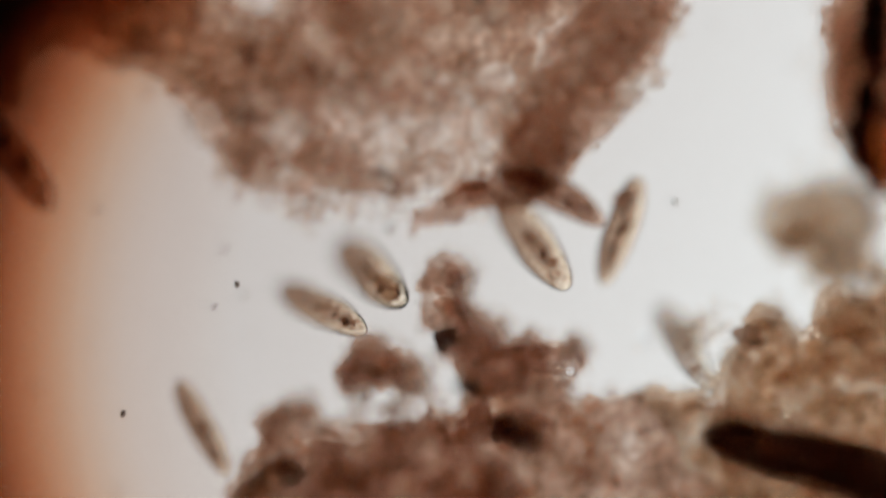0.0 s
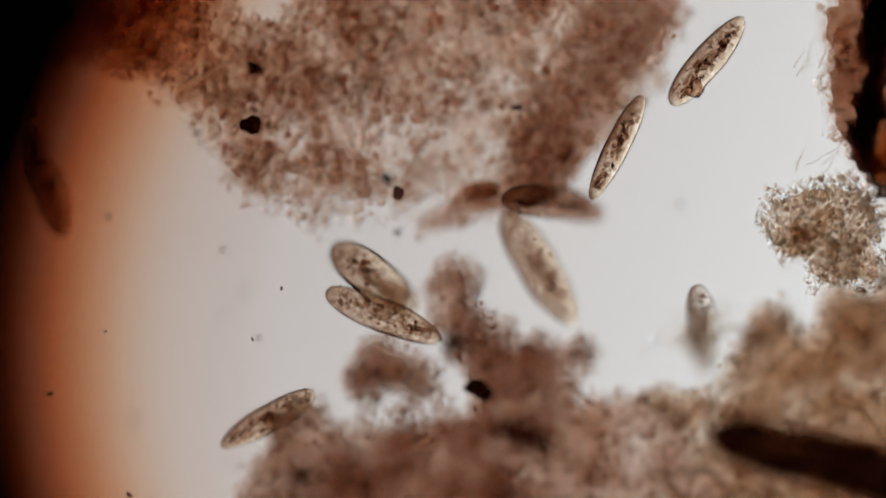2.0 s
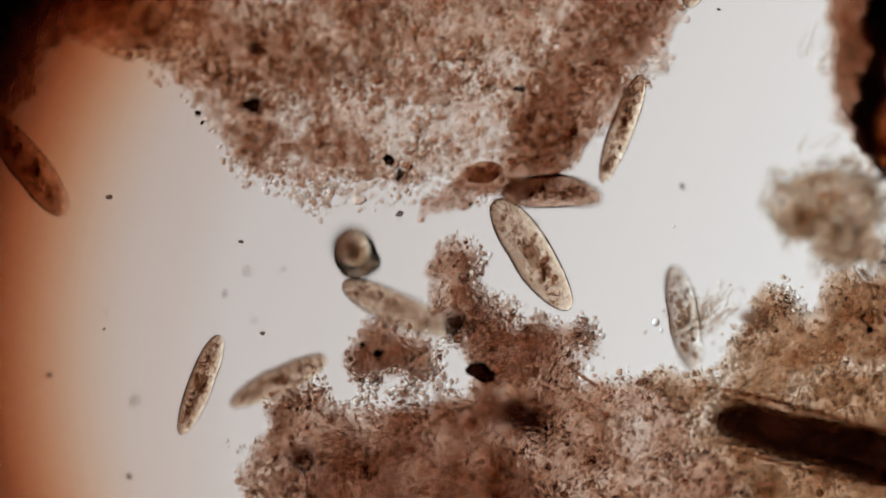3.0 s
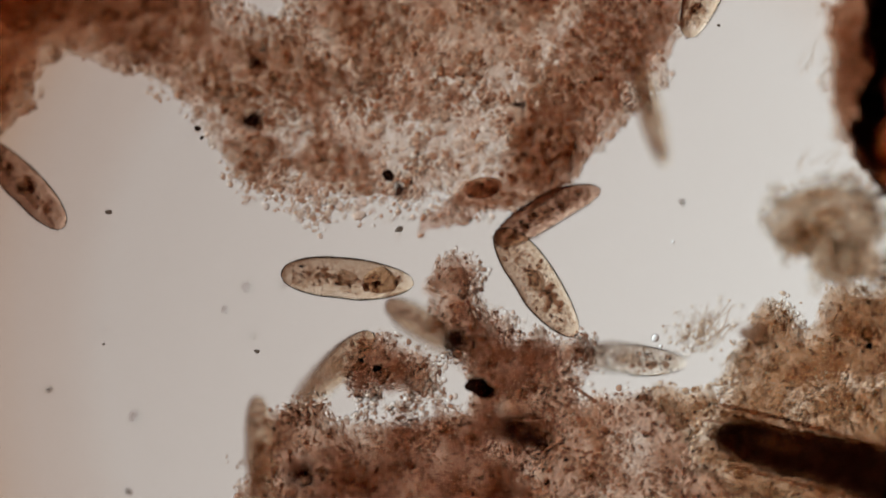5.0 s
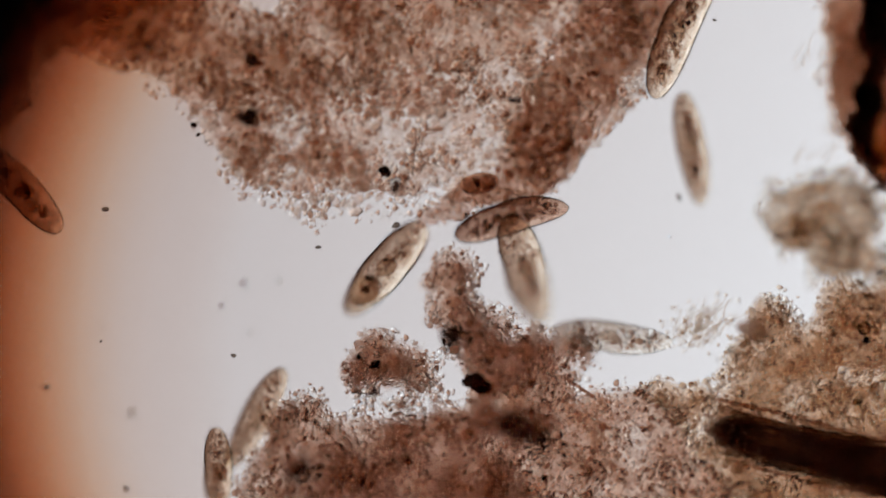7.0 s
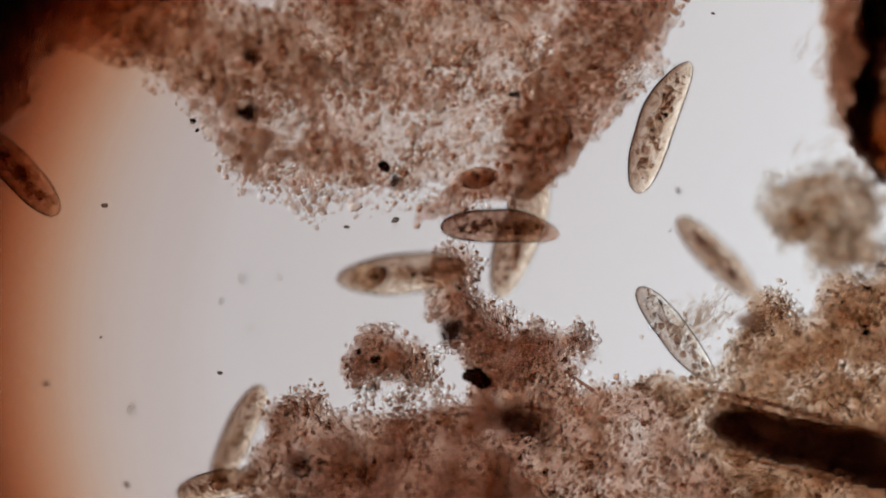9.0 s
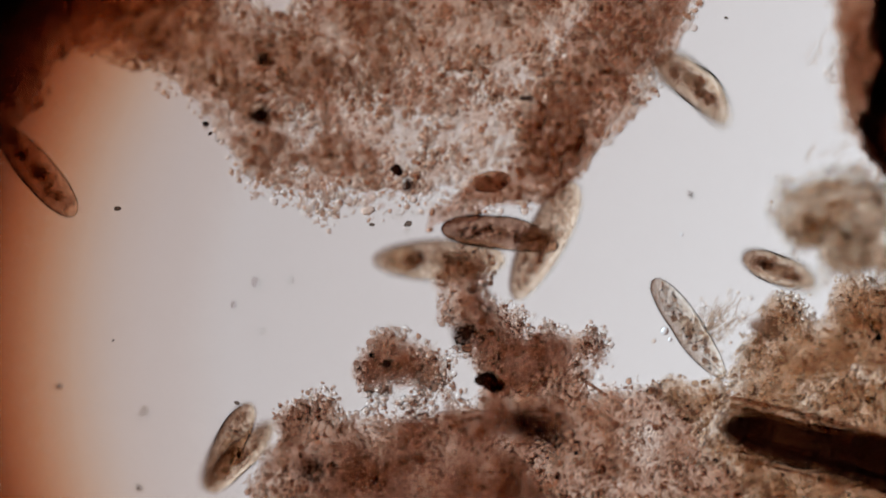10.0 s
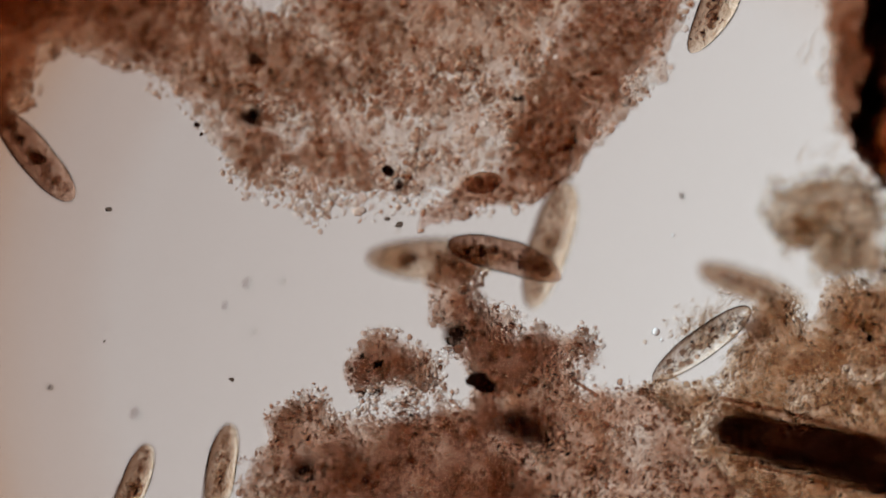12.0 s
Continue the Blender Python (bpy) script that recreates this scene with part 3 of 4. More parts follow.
needle, needle_length = stem("needle_splinter", "thin dark brown splinter sticking out of the heap", (0.215, -0.228, 0.004), (0.268, -0.263, 0.004), 0.0022, MAT_FLAKE, 8, 0.002)


# ---- slipper animalcules ----
def slipper(label, length, width, seed, reddish=False, crystals=0, bend=0.0, coarse=190, pale=False):
    """A slipper-shaped ciliate along its own x axis, blunt end at -x."""
    rng = np.random.default_rng(100 + seed)
    w = width * 0.55
    side = rng.choice([-1, 1])
    pts = []
    for k in range(45):
        u = k / 44
        c = min(max(u, 0.0015), 0.9985)
        r = w * (math.sin(math.pi * c ** 0.86)) ** 0.46 * (0.95 + 0.06 * c)
        groove = 0.045 * w * math.exp(-((u - 0.42) / 0.12) ** 2)
        pts.append(((u - 0.5) * length, r - groove, side * (0.007 * length * math.sin(2 * math.pi * u + 0.4) + groove) + bend * length * (math.sin(math.pi * u) - 0.6)))
    verts, faces = lathe(pts, 28)
    thing = tagged(new("paramecium"), label, "paramecium", "paramecia")
    skin = part("pellicle", mesh_from("pellicle", verts, faces, PELLICLE_RED if reddish else PELLICLE_CLEAR if pale else PELLICLE), thing, "thin translucent outer skin")

    def inside(n, keep, low=0.08, high=0.92):
        out = []
        while len(out) < n:
            u = rng.uniform(low, high)
            x, r, s = pts[int(u * 44)]
            a, q = rng.uniform(0, 2 * math.pi), keep * math.sqrt(rng.uniform())
            out.append((x, s + q * r * math.cos(a), 0.85 * q * r * math.sin(a)))
        return np.array(out)

    c = inside(coarse, 0.62, 0.12, 0.88)
    knots = inside(6, 0.5, 0.16, 0.84)
    pull = rng.integers(0, 6, len(c))
    near = rng.uniform(size=(len(c), 1)) < 0.75
    c = np.where(near, knots[pull] + (c - knots[pull]) * (0.22, 0.55, 0.55), c)
    part("coarse_granules", grains("coarse_granules", c, 0.0023 * rng.lognormal(0, 0.4, len(c)), COARSE, rng, 0.7), thing, "coarse dark brown granules", kind="stuff")
    c = inside(260 if pale else 560, 0.84)
    part("cytoplasm", grains("cytoplasm", c, 0.0018 * rng.lognormal(0, 0.4, len(c)), CYTO, rng), thing, "fine brown grains", kind="stuff")
    if crystals:
        c = inside(crystals, 0.8)
        part("crystal_bed", grains("crystal_bed", c, 0.0015 * rng.lognormal(0, 0.4, len(c)), CLOT, rng), thing, "scattered black crystals", kind="stuff")
    for p in inside(9, 0.6, 0.14, 0.88):
        r = rng.uniform(0.0035, 0.0068)
        part("food_vacuole", ball(r * 1.15, r, r, FOOD, "food_vacuole", 0.35, seed + p[0] * 7), thing, "brown food vacuole", at=pose(*p, 0, 0, rng.uniform(0, 180)))
    x, r, s = pts[21]
    part("macronucleus", ball(length * 0.095, w * 0.42, w * 0.38, NUCLEUS, "macronucleus", 0.25, seed), thing, "pale oval nucleus", at=pose(x, s, 0, 0, 0, rng.uniform(-20, 20)))
    for u in (0.24, 0.78):
        x, r, s = pts[int(u * 44)]
        part("contractile_vacuole", ball(w * 0.24, w * 0.24, w * 0.22, VACUOLE, "contractile_vacuole"), thing, "clear round vacuole", at=pose(x, s + rng.uniform(-0.2, 0.2) * w, 0.3 * w))
    hv, hf = [], []
    for k in range(420):
        u = rng.uniform(0.02, 0.98)
        x, r, s = pts[int(u * 44)]
        a = rng.uniform(0, 2 * math.pi)
        d = Vector((rng.normal() * 0.35 + (u - 0.5) * 0.9, math.cos(a), 0.88 * math.sin(a))).normalized()
        p = Vector((x, s + r * math.cos(a), 0.88 * r * math.sin(a))) - d * 0.001
        e = p + d * rng.uniform(0.005, 0.009)
        t = d.orthogonal().normalized() * 0.0005
        q = d.cross(t)
        i = len(hv)
        hv += [p + t, p - t * 0.5 + q, p - t * 0.5 - q, e]
        hf += [(i, i + 1, i + 3), (i + 1, i + 2, i + 3), (i + 2, i, i + 3)]
    part("cilia", mesh_from("cilia", hv, hf, HAIR, False), skin, "fringe of fine hairs", kind="stuff")
    return thing


GREY = "grey-brown translucent slipper-shaped paramecium swimming in open water"
A = slipper("dark reddish paramecium half hidden by the stop's dark rim", 0.215, 0.064, 1, True)
B1 = slipper("slender translucent paramecium swimming beside the brown heap", 0.190, 0.046, 2)
B2 = slipper("slender brown paramecium turning at the heap's edge", 0.192, 0.050, 3, coarse=60)
B3 = slipper("pale paramecium nosing along the heap's edge", 0.205, 0.054, 4, coarse=60)
C = slipper("stout paramecium with many dark food vacuoles", 0.236, 0.074, 5)
tail = part("tail_end", ball(0.031, 0.027, 0.026, PELLICLE, "tail_end", 0.2, 4, 3), C, "rounded tail end that curls under")
PD = slipper("yellowish paramecium pushing beneath the brown heap", 0.222, 0.058, 6, coarse=60)
PE = slipper("large paramecium resting with its tip at the mat", 0.235, 0.074, 7)
J = slipper("reddish paramecium feeding along the mat's edge", 0.210, 0.058, 8, True, bend=0.04)
PF = slipper(GREY, 0.200, 0.056, 9, crystals=12)
PK = slipper("large amber-tinted paramecium with a slightly bent body", 0.250, 0.066, 14, crystals=8, bend=0.05)
G = slipper("clear speckled paramecium beside the tawny heap", 0.215, 0.054, 10, crystals=130, coarse=20, pale=True)
H = slipper("narrow paramecium gliding along the red-brown mat", 0.205, 0.044, 11, coarse=60)
L = slipper("pale out-of-focus paramecium roaming the clear water", 0.205, 0.054, 12)


# ---- small things ----
cyst = tagged(new("cyst"), "small oval red-brown cyst lodged in the mat", "cyst")
cyst.matrix_basis = pose(0.066, 0.116, 0.006, 0, 0, 8)
part("shell", ball(0.036, 0.019, 0.018, CYST_SHELL, "shell", 0.1, 2, 3), cyst)
rng = np.random.default_rng(5)
c = np.array([(rng.uniform(-0.026, 0.026), rng.uniform(-0.011, 0.011), rng.uniform(-0.01, 0.01)) for k in range(110)])
part("contents", grains("contents", c, 0.0028 * rng.lognormal(0, 0.2, 110), CYTO, rng), cyst, "dark grains within the shell", kind="stuff")


def bubble(x, y, z, r):
    b = tagged(new("bubble"), "tiny clear round gas bubble", "bubble", "bubbles")
    b.location = (x, y, z)
    part("skin", ball(r, r, r, BUBBLE, "skin", 0.0, 0, 3), b)


bubble(0.372, -0.150, 0.0, 0.0075)
bubble(0.322, 0.258, 0.0, 0.0085)
bubble(0.382, -0.165, -0.005, 0.004)
bubble(0.404, 0.020, 0.0, 0.0035)


def speck(x, y, z, r, seed):
    s = tagged(new("speck", ball(r * 1.3, r * 0.8, r * 0.8, SPECK, "speck", 0.6, seed, 2)), "tiny dark drifting speck", "speck", "specks")
    s.matrix_basis = pose(x, y, z, 0, 0, 40 * seed)
    return s


for k, (x, y, z, r) in enumerate([(-0.595, 0.073, 0.0, 0.005), (-0.604, -0.160, 0.0, 0.0025), (-0.39, -0.10, -0.04, 0.004), (0.422, 0.09, -0.03, 0.005), (0.485, 0.403, 0.0, 0.003),
                                  (-0.08, 0.043, 0.0, 0.006), (-0.55, -0.29, -0.06, 0.006), (-0.35, -0.06, -0.06, 0.005), (-0.56, -0.42, 0.03, 0.005), (-0.70, -0.24, 0.03, 0.005),
                                  (-0.60, -0.13, 0.045, 0.0026), (-0.288, -0.055, 0.045, 0.003), (-0.34, -0.145, 0.045, 0.003), (0.16, 0.03, 0.045, 0.0026)]):
    speck(x, y, z, r, k)
M1 = speck(-0.35, -0.17, 0.0, 0.004, 31)
M2 = speck(-0.24, -0.01, 0.0, 0.004, 37)


def wisp(x, y, z, seed, n, reach, loose=0):
    rng = np.random.default_rng(seed)
    w = tagged(new("filament_tuft"), "pale wispy tuft of fine filaments", "filament tuft", "filament tufts")
    w.location = (x, y, z)
    for k in range(n):
        a, bend = rng.uniform(25, 80), rng.uniform(-0.007, 0.007)
        ln = reach * rng.uniform(0.5, 1)
        v, f = lathe([(u * ln, 0.0012 * (1.1 - 0.6 * u), bend * math.sin(3 * u)) for u in np.linspace(0, 1, 10)], 5)
        part("filament", mesh_from("filament", v, f, HAIR), w, at=pose(rng.uniform(-0.03, 0.04), rng.uniform(-0.02, 0.02), rng.uniform(-0.01, 0.01), 0, 0, a))
    if loose:
        c = rng.normal(0, 1, (loose, 3)) * (0.026, 0.022, 0.008) + (0.01, 0.015, 0)
        part("loose_grain_bed", grains("loose_grain_bed", c, 0.0026 * rng.lognormal(0, 0.35, loose), GRAIN_OCHRE, rng), w, "pale loose grains", kind="stuff")


wisp(0.43, -0.16, -0.02, 3, 30, 0.07, 130)
wisp(0.47, -0.14, -0.015, 7, 18, 0.055, 60)
wisp(0.64, 0.32, 0.03, 9, 9, 0.06)
wisp(0.64, 0.16, 0.03, 12, 6, 0.05)


# ---- what moves ----
def motions():
    walk(stop, [(t, pose(1.010 * x - 0.35, 1.010 * y, 0.40)) for t, x, y in [
    (0, 0.683, -0.145), (0.1, 0.682, -0.147), (0.2, 0.744, -0.219), (0.3, 0.907, -0.285), (0.4, 0.923, -0.283), (0.5, 0.901, -0.259),
    (0.6, 0.825, -0.196), (0.7, 0.757, -0.169), (0.8, 0.735, -0.159), (1, 0.717, -0.151), (1.5, 0.737, -0.152), (2, 0.752, -0.144),
    (2.5, 0.716, -0.162), (2.7, 0.674, -0.175), (4.3, 0.647, -0.153), (4.5, 0.482, -0.137), (5, 0.45, -0.146), (5.5, 0.454, -0.153),
    (5.8, 0.622, -0.147), (6, 0.742, -0.144), (6.5, 0.703, -0.149), (6.7, 0.669, -0.155), (8.3, 0.749, -0.156), (8.5, 0.701, -0.156),
    (9, 0.659, -0.169), (9.5, 0.723, -0.157), (10, 0.642, -0.16), (10.5, 0.699, -0.16), (10.8, 0.787, -0.161), (11, 0.834, -0.162),
    (11.2, 0.775, -0.154), (11.5, 0.711, -0.143), (12, 0.468, -0.157),
]])
    walk(A, [(t, pose(x, y, z, 0 - 9 * t, tilt, yaw)) for t, x, y, z, yaw, tilt in [
    (0, -0.7352, 0.1586, -0.015, 124, 7.1), (0.2, -0.7701, 0.1484, -0.015, 124, 7.1), (0.5, -0.7493, 0.1639, -0.015, 124.5, 26.6),
    (1, -0.7179, 0.1486, -0.015, 115.6, 6), (1.5, -0.7079, 0.149, -0.015, 109.5, 1.3), (2, -0.7093, 0.1388, -0.015, 109.7, 3.6),
    (2.5, -0.7315, 0.1334, -0.015, 119.4, 0), (4.3, -0.7441, 0.1218, -0.015, 132.8, 5), (4.5, -0.7458, 0.1246, -0.015, 134.5, 6),
    (5, -0.7474, 0.1241, -0.015, 133, 5.5), (5.5, -0.749, 0.1215, -0.015, 131.7, 4.8), (6, -0.7448, 0.1135, -0.015, 132.6, 6.4),
    (6.5, -0.7476, 0.1105, -0.015, 131.7, 5), (8.5, -0.7462, 0.1341, -0.015, 133.8, 5.9), (9, -0.7506, 0.1376, -0.015, 132.5, 4.6),
    (9.5, -0.7431, 0.1303, -0.015, 135.4, 6.6), (10, -0.7398, 0.1437, -0.015, 130.5, 5.1), (10.5, -0.7297, 0.1662, -0.015, 130.9, 4.7),
    (11, -0.7264, 0.1583, -0.015, 134.1, 4.9), (11.5, -0.7217, 0.1698, -0.015, 134.7, 3.6), (12, -0.7277, 0.1724, -0.015, 130.3, 0),
]])
    walk(B1, [(t, pose(x, y, z, 40 + 9 * t, tilt, yaw)) for t, x, y, z, yaw, tilt in [
    (0, -0.4087, -0.3122, -0.005, -62.6, 6), (0.2, -0.4026, -0.3272, -0.005, -84.9, 0), (0.4, -0.4225, -0.3573, -0.005, -112.1, 4.6),
    (0.6, -0.4635, -0.3595, -0.005, -126.6, 0), (0.8, -0.5177, -0.4178, -0.005, -104.5, 7.1), (1.2, -0.533, -0.5902, -0.005, -93.5, 28),
    (2, -0.574, -0.5829, -0.005, -100.9, 33.1), (2.3, -0.5128, -0.3648, -0.005, -133.1, 0), (2.5, -0.4654, -0.3142, -0.005, -133.5, 0),
    (2.7, -0.4335, -0.2594, -0.005, -123.2, 0), (4.3, -0.476, -0.3496, -0.005, -95.4, 4.2), (4.5, -0.4897, -0.4609, -0.005, -95.4, 2.7),
    (4.7, -0.4977, -0.5371, -0.005, -94.7, 5.7), (12, -0.5051, -0.7067, -0.005, -95.2, 5.7),
]])
    walk(B2, [(t, pose(x, y, z, 80 - 9 * t, tilt, yaw)) for t, x, y, z, yaw, tilt in [
    (0, -0.3072, -0.4167, -0.012, -134.7, 29.6), (0.2, -0.3123, -0.3917, -0.012, -125.2, 28), (0.5, -0.3768, -0.3686, -0.012, -147.8, 36),
    (0.8, -0.3555, -0.3444, -0.012, -144.7, 5.6), (1, -0.3402, -0.3255, -0.012, -146.6, 0), (1.5, -0.3272, -0.3007, -0.012, -154.2, 5.5),
    (2, -0.3135, -0.2868, 0.03, -150, 6.3), (2.5, -0.3002, -0.2644, 0.005, -156.7, 4.8), (2.7, -0.2915, -0.2529, -0.012, -161.2, 2.4),
    (4.3, -0.3302, -0.2912, -0.045, -79.2, 5.5), (4.5, -0.328, -0.3041, -0.045, -79.8, 5.6), (5, -0.3276, -0.3486, -0.045, -86.9, 4.8),
    (5.5, -0.344, -0.358, -0.045, -97.5, 5.4), (6, -0.3588, -0.3423, -0.038, -109.8, 27.3), (6.5, -0.3755, -0.37, -0.036, -109.9, 34.2),
    (6.7, -0.3958, -0.3801, -0.03, -98.8, 31.5), (8.3, -0.3995, -0.458, -0.012, -56.6, 48.8), (8.5, -0.3942, -0.4461, -0.012, -36, 51.5),
    (9, -0.3913, -0.4227, -0.012, 10.6, 32), (9.5, -0.3917, -0.402, -0.012, 26.9, 33.8), (10, -0.3793, -0.3678, -0.012, 44.9, 32),
    (10.5, -0.3329, -0.2885, -0.012, 11.8, 28.8), (10.8, -0.3655, -0.2793, -0.012, -23.6, 40), (11, -0.4041, -0.2798, -0.012, -42.8, 45.2),
    (11.2, -0.4401, -0.3052, -0.012, -77.6, 36.4), (11.5, -0.48, -0.3281, -0.012, -112.4, 6.1), (12, -0.5572, -0.4238, -0.012, -109.4, 26.1),
]])
    walk(B3, [(t, pose(x, y, z, 120 + 9 * t, tilt, yaw)) for t, x, y, z, yaw, tilt in [
    (0, -0.136, -0.6358, -0.038, -134.7, 4.7), (3, -0.1593, -0.6451, -0.038, -135.1, 4.7), (4.5, -0.1566, -0.2263, -0.038, -139.5, 31.8),
    (5, -0.1951, -0.2062, -0.038, -136.1, 25.2), (5.5, -0.209, -0.2165, -0.038, -136, 5.8), (6, -0.2399, -0.2262, -0.038, -130, 5.6),
    (6.5, -0.2787, -0.2743, -0.038, -120.9, 6.5), (6.7, -0.3095, -0.2869, -0.038, -121.1, 7.2), (8.3, -0.3526, -0.3334, -0.038, -104.9, 7.4),
    (8.5, -0.3438, -0.339, -0.038, -105.2, 5.2), (9, -0.364, -0.34, -0.038, -116.8, 7), (9.5, -0.3718, -0.3496, -0.04, -122.5, 7.3),
    (10, -0.4022, -0.3502, -0.02, -118.9, 33.7), (10.5, -0.419, -0.3754, -0.015, -100.7, 37.1), (11, -0.4153, -0.3922, -0.015, -100.1, 31.6),
    (11.5, -0.4074, -0.3936, -0.02, -106, 26.9), (12, -0.4005, -0.3974, -0.01, -101.7, 27.8),
]])
    walk(C, [(t, pose(x, y, z, 160 - 9 * t, tilt, yaw)) for t, x, y, z, yaw, tilt in [
    (0, -0.1116, -0.0406, 0.002, -42, 48.4), (0.5, -0.1093, -0.0426, 0.002, -42.9, 45.2), (1, -0.1087, -0.0459, 0.002, -42.2, 42.4),
    (1.5, -0.1043, -0.0587, 0.002, -31.3, 6.2), (2, -0.1212, -0.0403, 0.03, -36.8, 37.2), (2.3, -0.1361, -0.0241, 0.03, -38.6, 52.1),
    (2.5, -0.1452, -0.0291, 0.02, -42.8, 58.9), (2.7, -0.1602, -0.0269, 0.01, -65.9, 77.1), (4.3, -0.1537, -0.0448, 0, 3.8, 37.8),
    (4.5, -0.1495, -0.0438, 0, 2.8, 25.8), (5, -0.1725, -0.0447, 0, -4.2, 1.9), (5.3, -0.1204, -0.0409, 0, -25.4, 28.1),
    (5.5, -0.0755, -0.059, -0.005, -39, 34.8), (5.8, -0.0807, -0.0392, -0.005, -72.5, 52.4), (6, -0.0733, -0.0418, 0, -92.6, 47.4),
    (6.5, -0.085, -0.0329, 0, -124.6, 27), (6.7, -0.1001, -0.0327, 0, -125.1, 28.4), (8.3, -0.1011, -0.0582, -0.034, -170.3, 4.8),
    (8.5, -0.0902, -0.0589, -0.034, -170.2, 0), (9, -0.0674, -0.0537, -0.0354, -175.7, 0), (9.5, -0.0423, -0.0322, -0.0394, -177.1, 0),
    (10, -0.0249, -0.0222, -0.0422, -179.9, 2.8), (10.5, -0.0195, -0.0217, -0.0449, -180.9, 4), (11, -0.024, -0.0192, -0.0449, -180.9, 4.7),
    (11.5, -0.0253, -0.0213, -0.0476, -181.1, 5.2), (12, -0.0219, -0.0199, -0.051, -181.4, 4.6),
]])
    rest = Vector((0.06, 0, 0))
    curled = pose(-0.1452, -0.0291, 0.02, 137.5, 58.9, -42.8).inverted() @ Vector((-0.117, -0.049, 0.02))
    tucked = pose(-0.1602, -0.0269, 0.01, 135.7, 77.1, -65.9).inverted() @ Vector((-0.135, -0.050, 0.01))
    walk(tail, [(t, Matrix.Translation(p)) for t, p in [(0, rest), (2.2, rest), (2.5, curled), (2.7, tucked), (3.3, rest), (12, rest)]])
    walk(PD, [(t, pose(x, y, z, 200 + 9 * t, tilt, yaw)) for t, x, y, z, yaw, tilt in [
    (0, -0.1963, -0.1036, -0.02, -28.4, 39), (0.5, -0.1618, -0.1111, -0.02, -32.2, 6.7), (1, -0.1548, -0.1073, -0.01, -28.1, 28),
    (1.5, -0.1194, -0.1036, 0.01, -22.1, 0), (2, -0.107, -0.1048, 0.035, -23.6, 0), (2.5, -0.1066, -0.1168, 0.005, -24.6, 0),
    (2.7, -0.094, -0.1246, -0.02, -26, 5.6), (4.3, -0.0685, -0.1281, -0.06, -20.8, 36.6), (4.5, -0.0543, -0.1226, -0.07, -25.6, 33.2),
    (5, -0.02, -0.1388, -0.075, -32.5, 29.5), (5.5, 0.0535, -0.239, -0.08, -46, 30.1), (5.9, 0.1131, -0.4698, -0.08, -54.5, 28.7),
    (6.2, 0.1188, -0.5897, -0.08, -54.5, 28.7), (12, 0.1153, -0.6509, -0.08, -54.7, 28.7),
]])
    walk(PE, [(t, pose(x, y, z, 240 - 9 * t, tilt, yaw)) for t, x, y, z, yaw, tilt in [
    (0, 0.1721, 0.0174, -0.015, -52.4, 27.8), (0.5, 0.1697, 0.0179, -0.015, -51.3, 6.3), (1, 0.1729, 0.0001, -0.015, -49.8, 2.8),
    (1.5, 0.1698, -0.0142, 0, -52.9, 0), (2, 0.1704, -0.0233, -0.005, -58, 0), (2.5, 0.1613, -0.027, 0, -55.9, 0),
    (4.3, 0.1482, -0.0401, 0, -60.1, 0), (4.5, 0.15, -0.0382, 0, -60.3, 0), (5, 0.1625, -0.0524, 0, -54, 0), (5.5, 0.177, -0.0675, 0, -45.9, 2.5),
    (6, 0.1681, -0.0726, -0.015, -44.5, 6.3), (6.5, 0.1679, -0.0696, -0.04, -56.5, 26.1), (6.7, 0.1568, -0.058, -0.045, -64, 28.6),
    (8.3, 0.1413, -0.0044, -0.034, -90.4, 31.5), (8.5, 0.1473, 0.0012, -0.034, -95.4, 6.7), (9, 0.1393, 0.0129, -0.034, -109.2, 0),
    (9.5, 0.145, 0.0139, -0.034, -117.1, 0), (10, 0.1618, 0.011, -0.0326, -117.3, 0), (10.5, 0.1767, 0.0089, -0.0326, -114.6, 0),
    (11, 0.1812, 0.005, -0.034, -111.1, 0), (11.5, 0.1829, 0.007, -0.0374, -110.8, 0), (12, 0.1862, 0.0037, -0.0422, -106.6, 0),
]])
    walk(J, [(t, pose(x, y, z, 0, tilt, yaw)) for t, x, y, z, yaw, tilt in [
    (0, 0.2061, 0.102, -0.015, -26.8, 6.8), (0.5, 0.2042, 0.1014, -0.015, -25.7, 6.1), (1, 0.2055, 0.096, -0.012, -23.3, 7.5),
    (1.5, 0.2075, 0.0818, 0, -10.9, 33.9), (2, 0.197, 0.0916, 0, -10.4, 26.7), (2.5, 0.1908, 0.0824, 0, -6.5, 29.2),
    (4.3, 0.185, 0.0775, 0.014, 11, 28.4), (4.5, 0.1843, 0.0869, 0.014, 15.2, 7), (5, 0.1786, 0.0711, 0.014, 27.3, 1.7),
    (5.5, 0.1695, 0.061, 0.014, 31.9, 0), (6, 0.1575, 0.0559, 0.014, 28.7, 0), (6.5, 0.1517, 0.053, 0.014, 24.6, 0),
    (6.7, 0.1317, 0.0545, 0.014, 20.2, 6.4), (8.3, 0.1116, 0.0403, 0.014, -0.4, 5), (8.5, 0.1165, 0.036, 0.014, -1.2, 0),
    (9, 0.1039, 0.0282, 0.014, -4.6, 0), (9.5, 0.0937, 0.0283, 0.014, -10.2, 0), (10, 0.0819, 0.023, 0.014, -9.6, 0),
    (10.5, 0.0738, 0.0146, 0.014, -13.3, 0), (11, 0.0982, 0.0095, 0.014, -18.6, 0), (11.5, 0.1118, -0.0076, 0.014, -16.4, 0),
    (12, 0.1061, -0.0168, 0.014, -17.5, 0),
]])
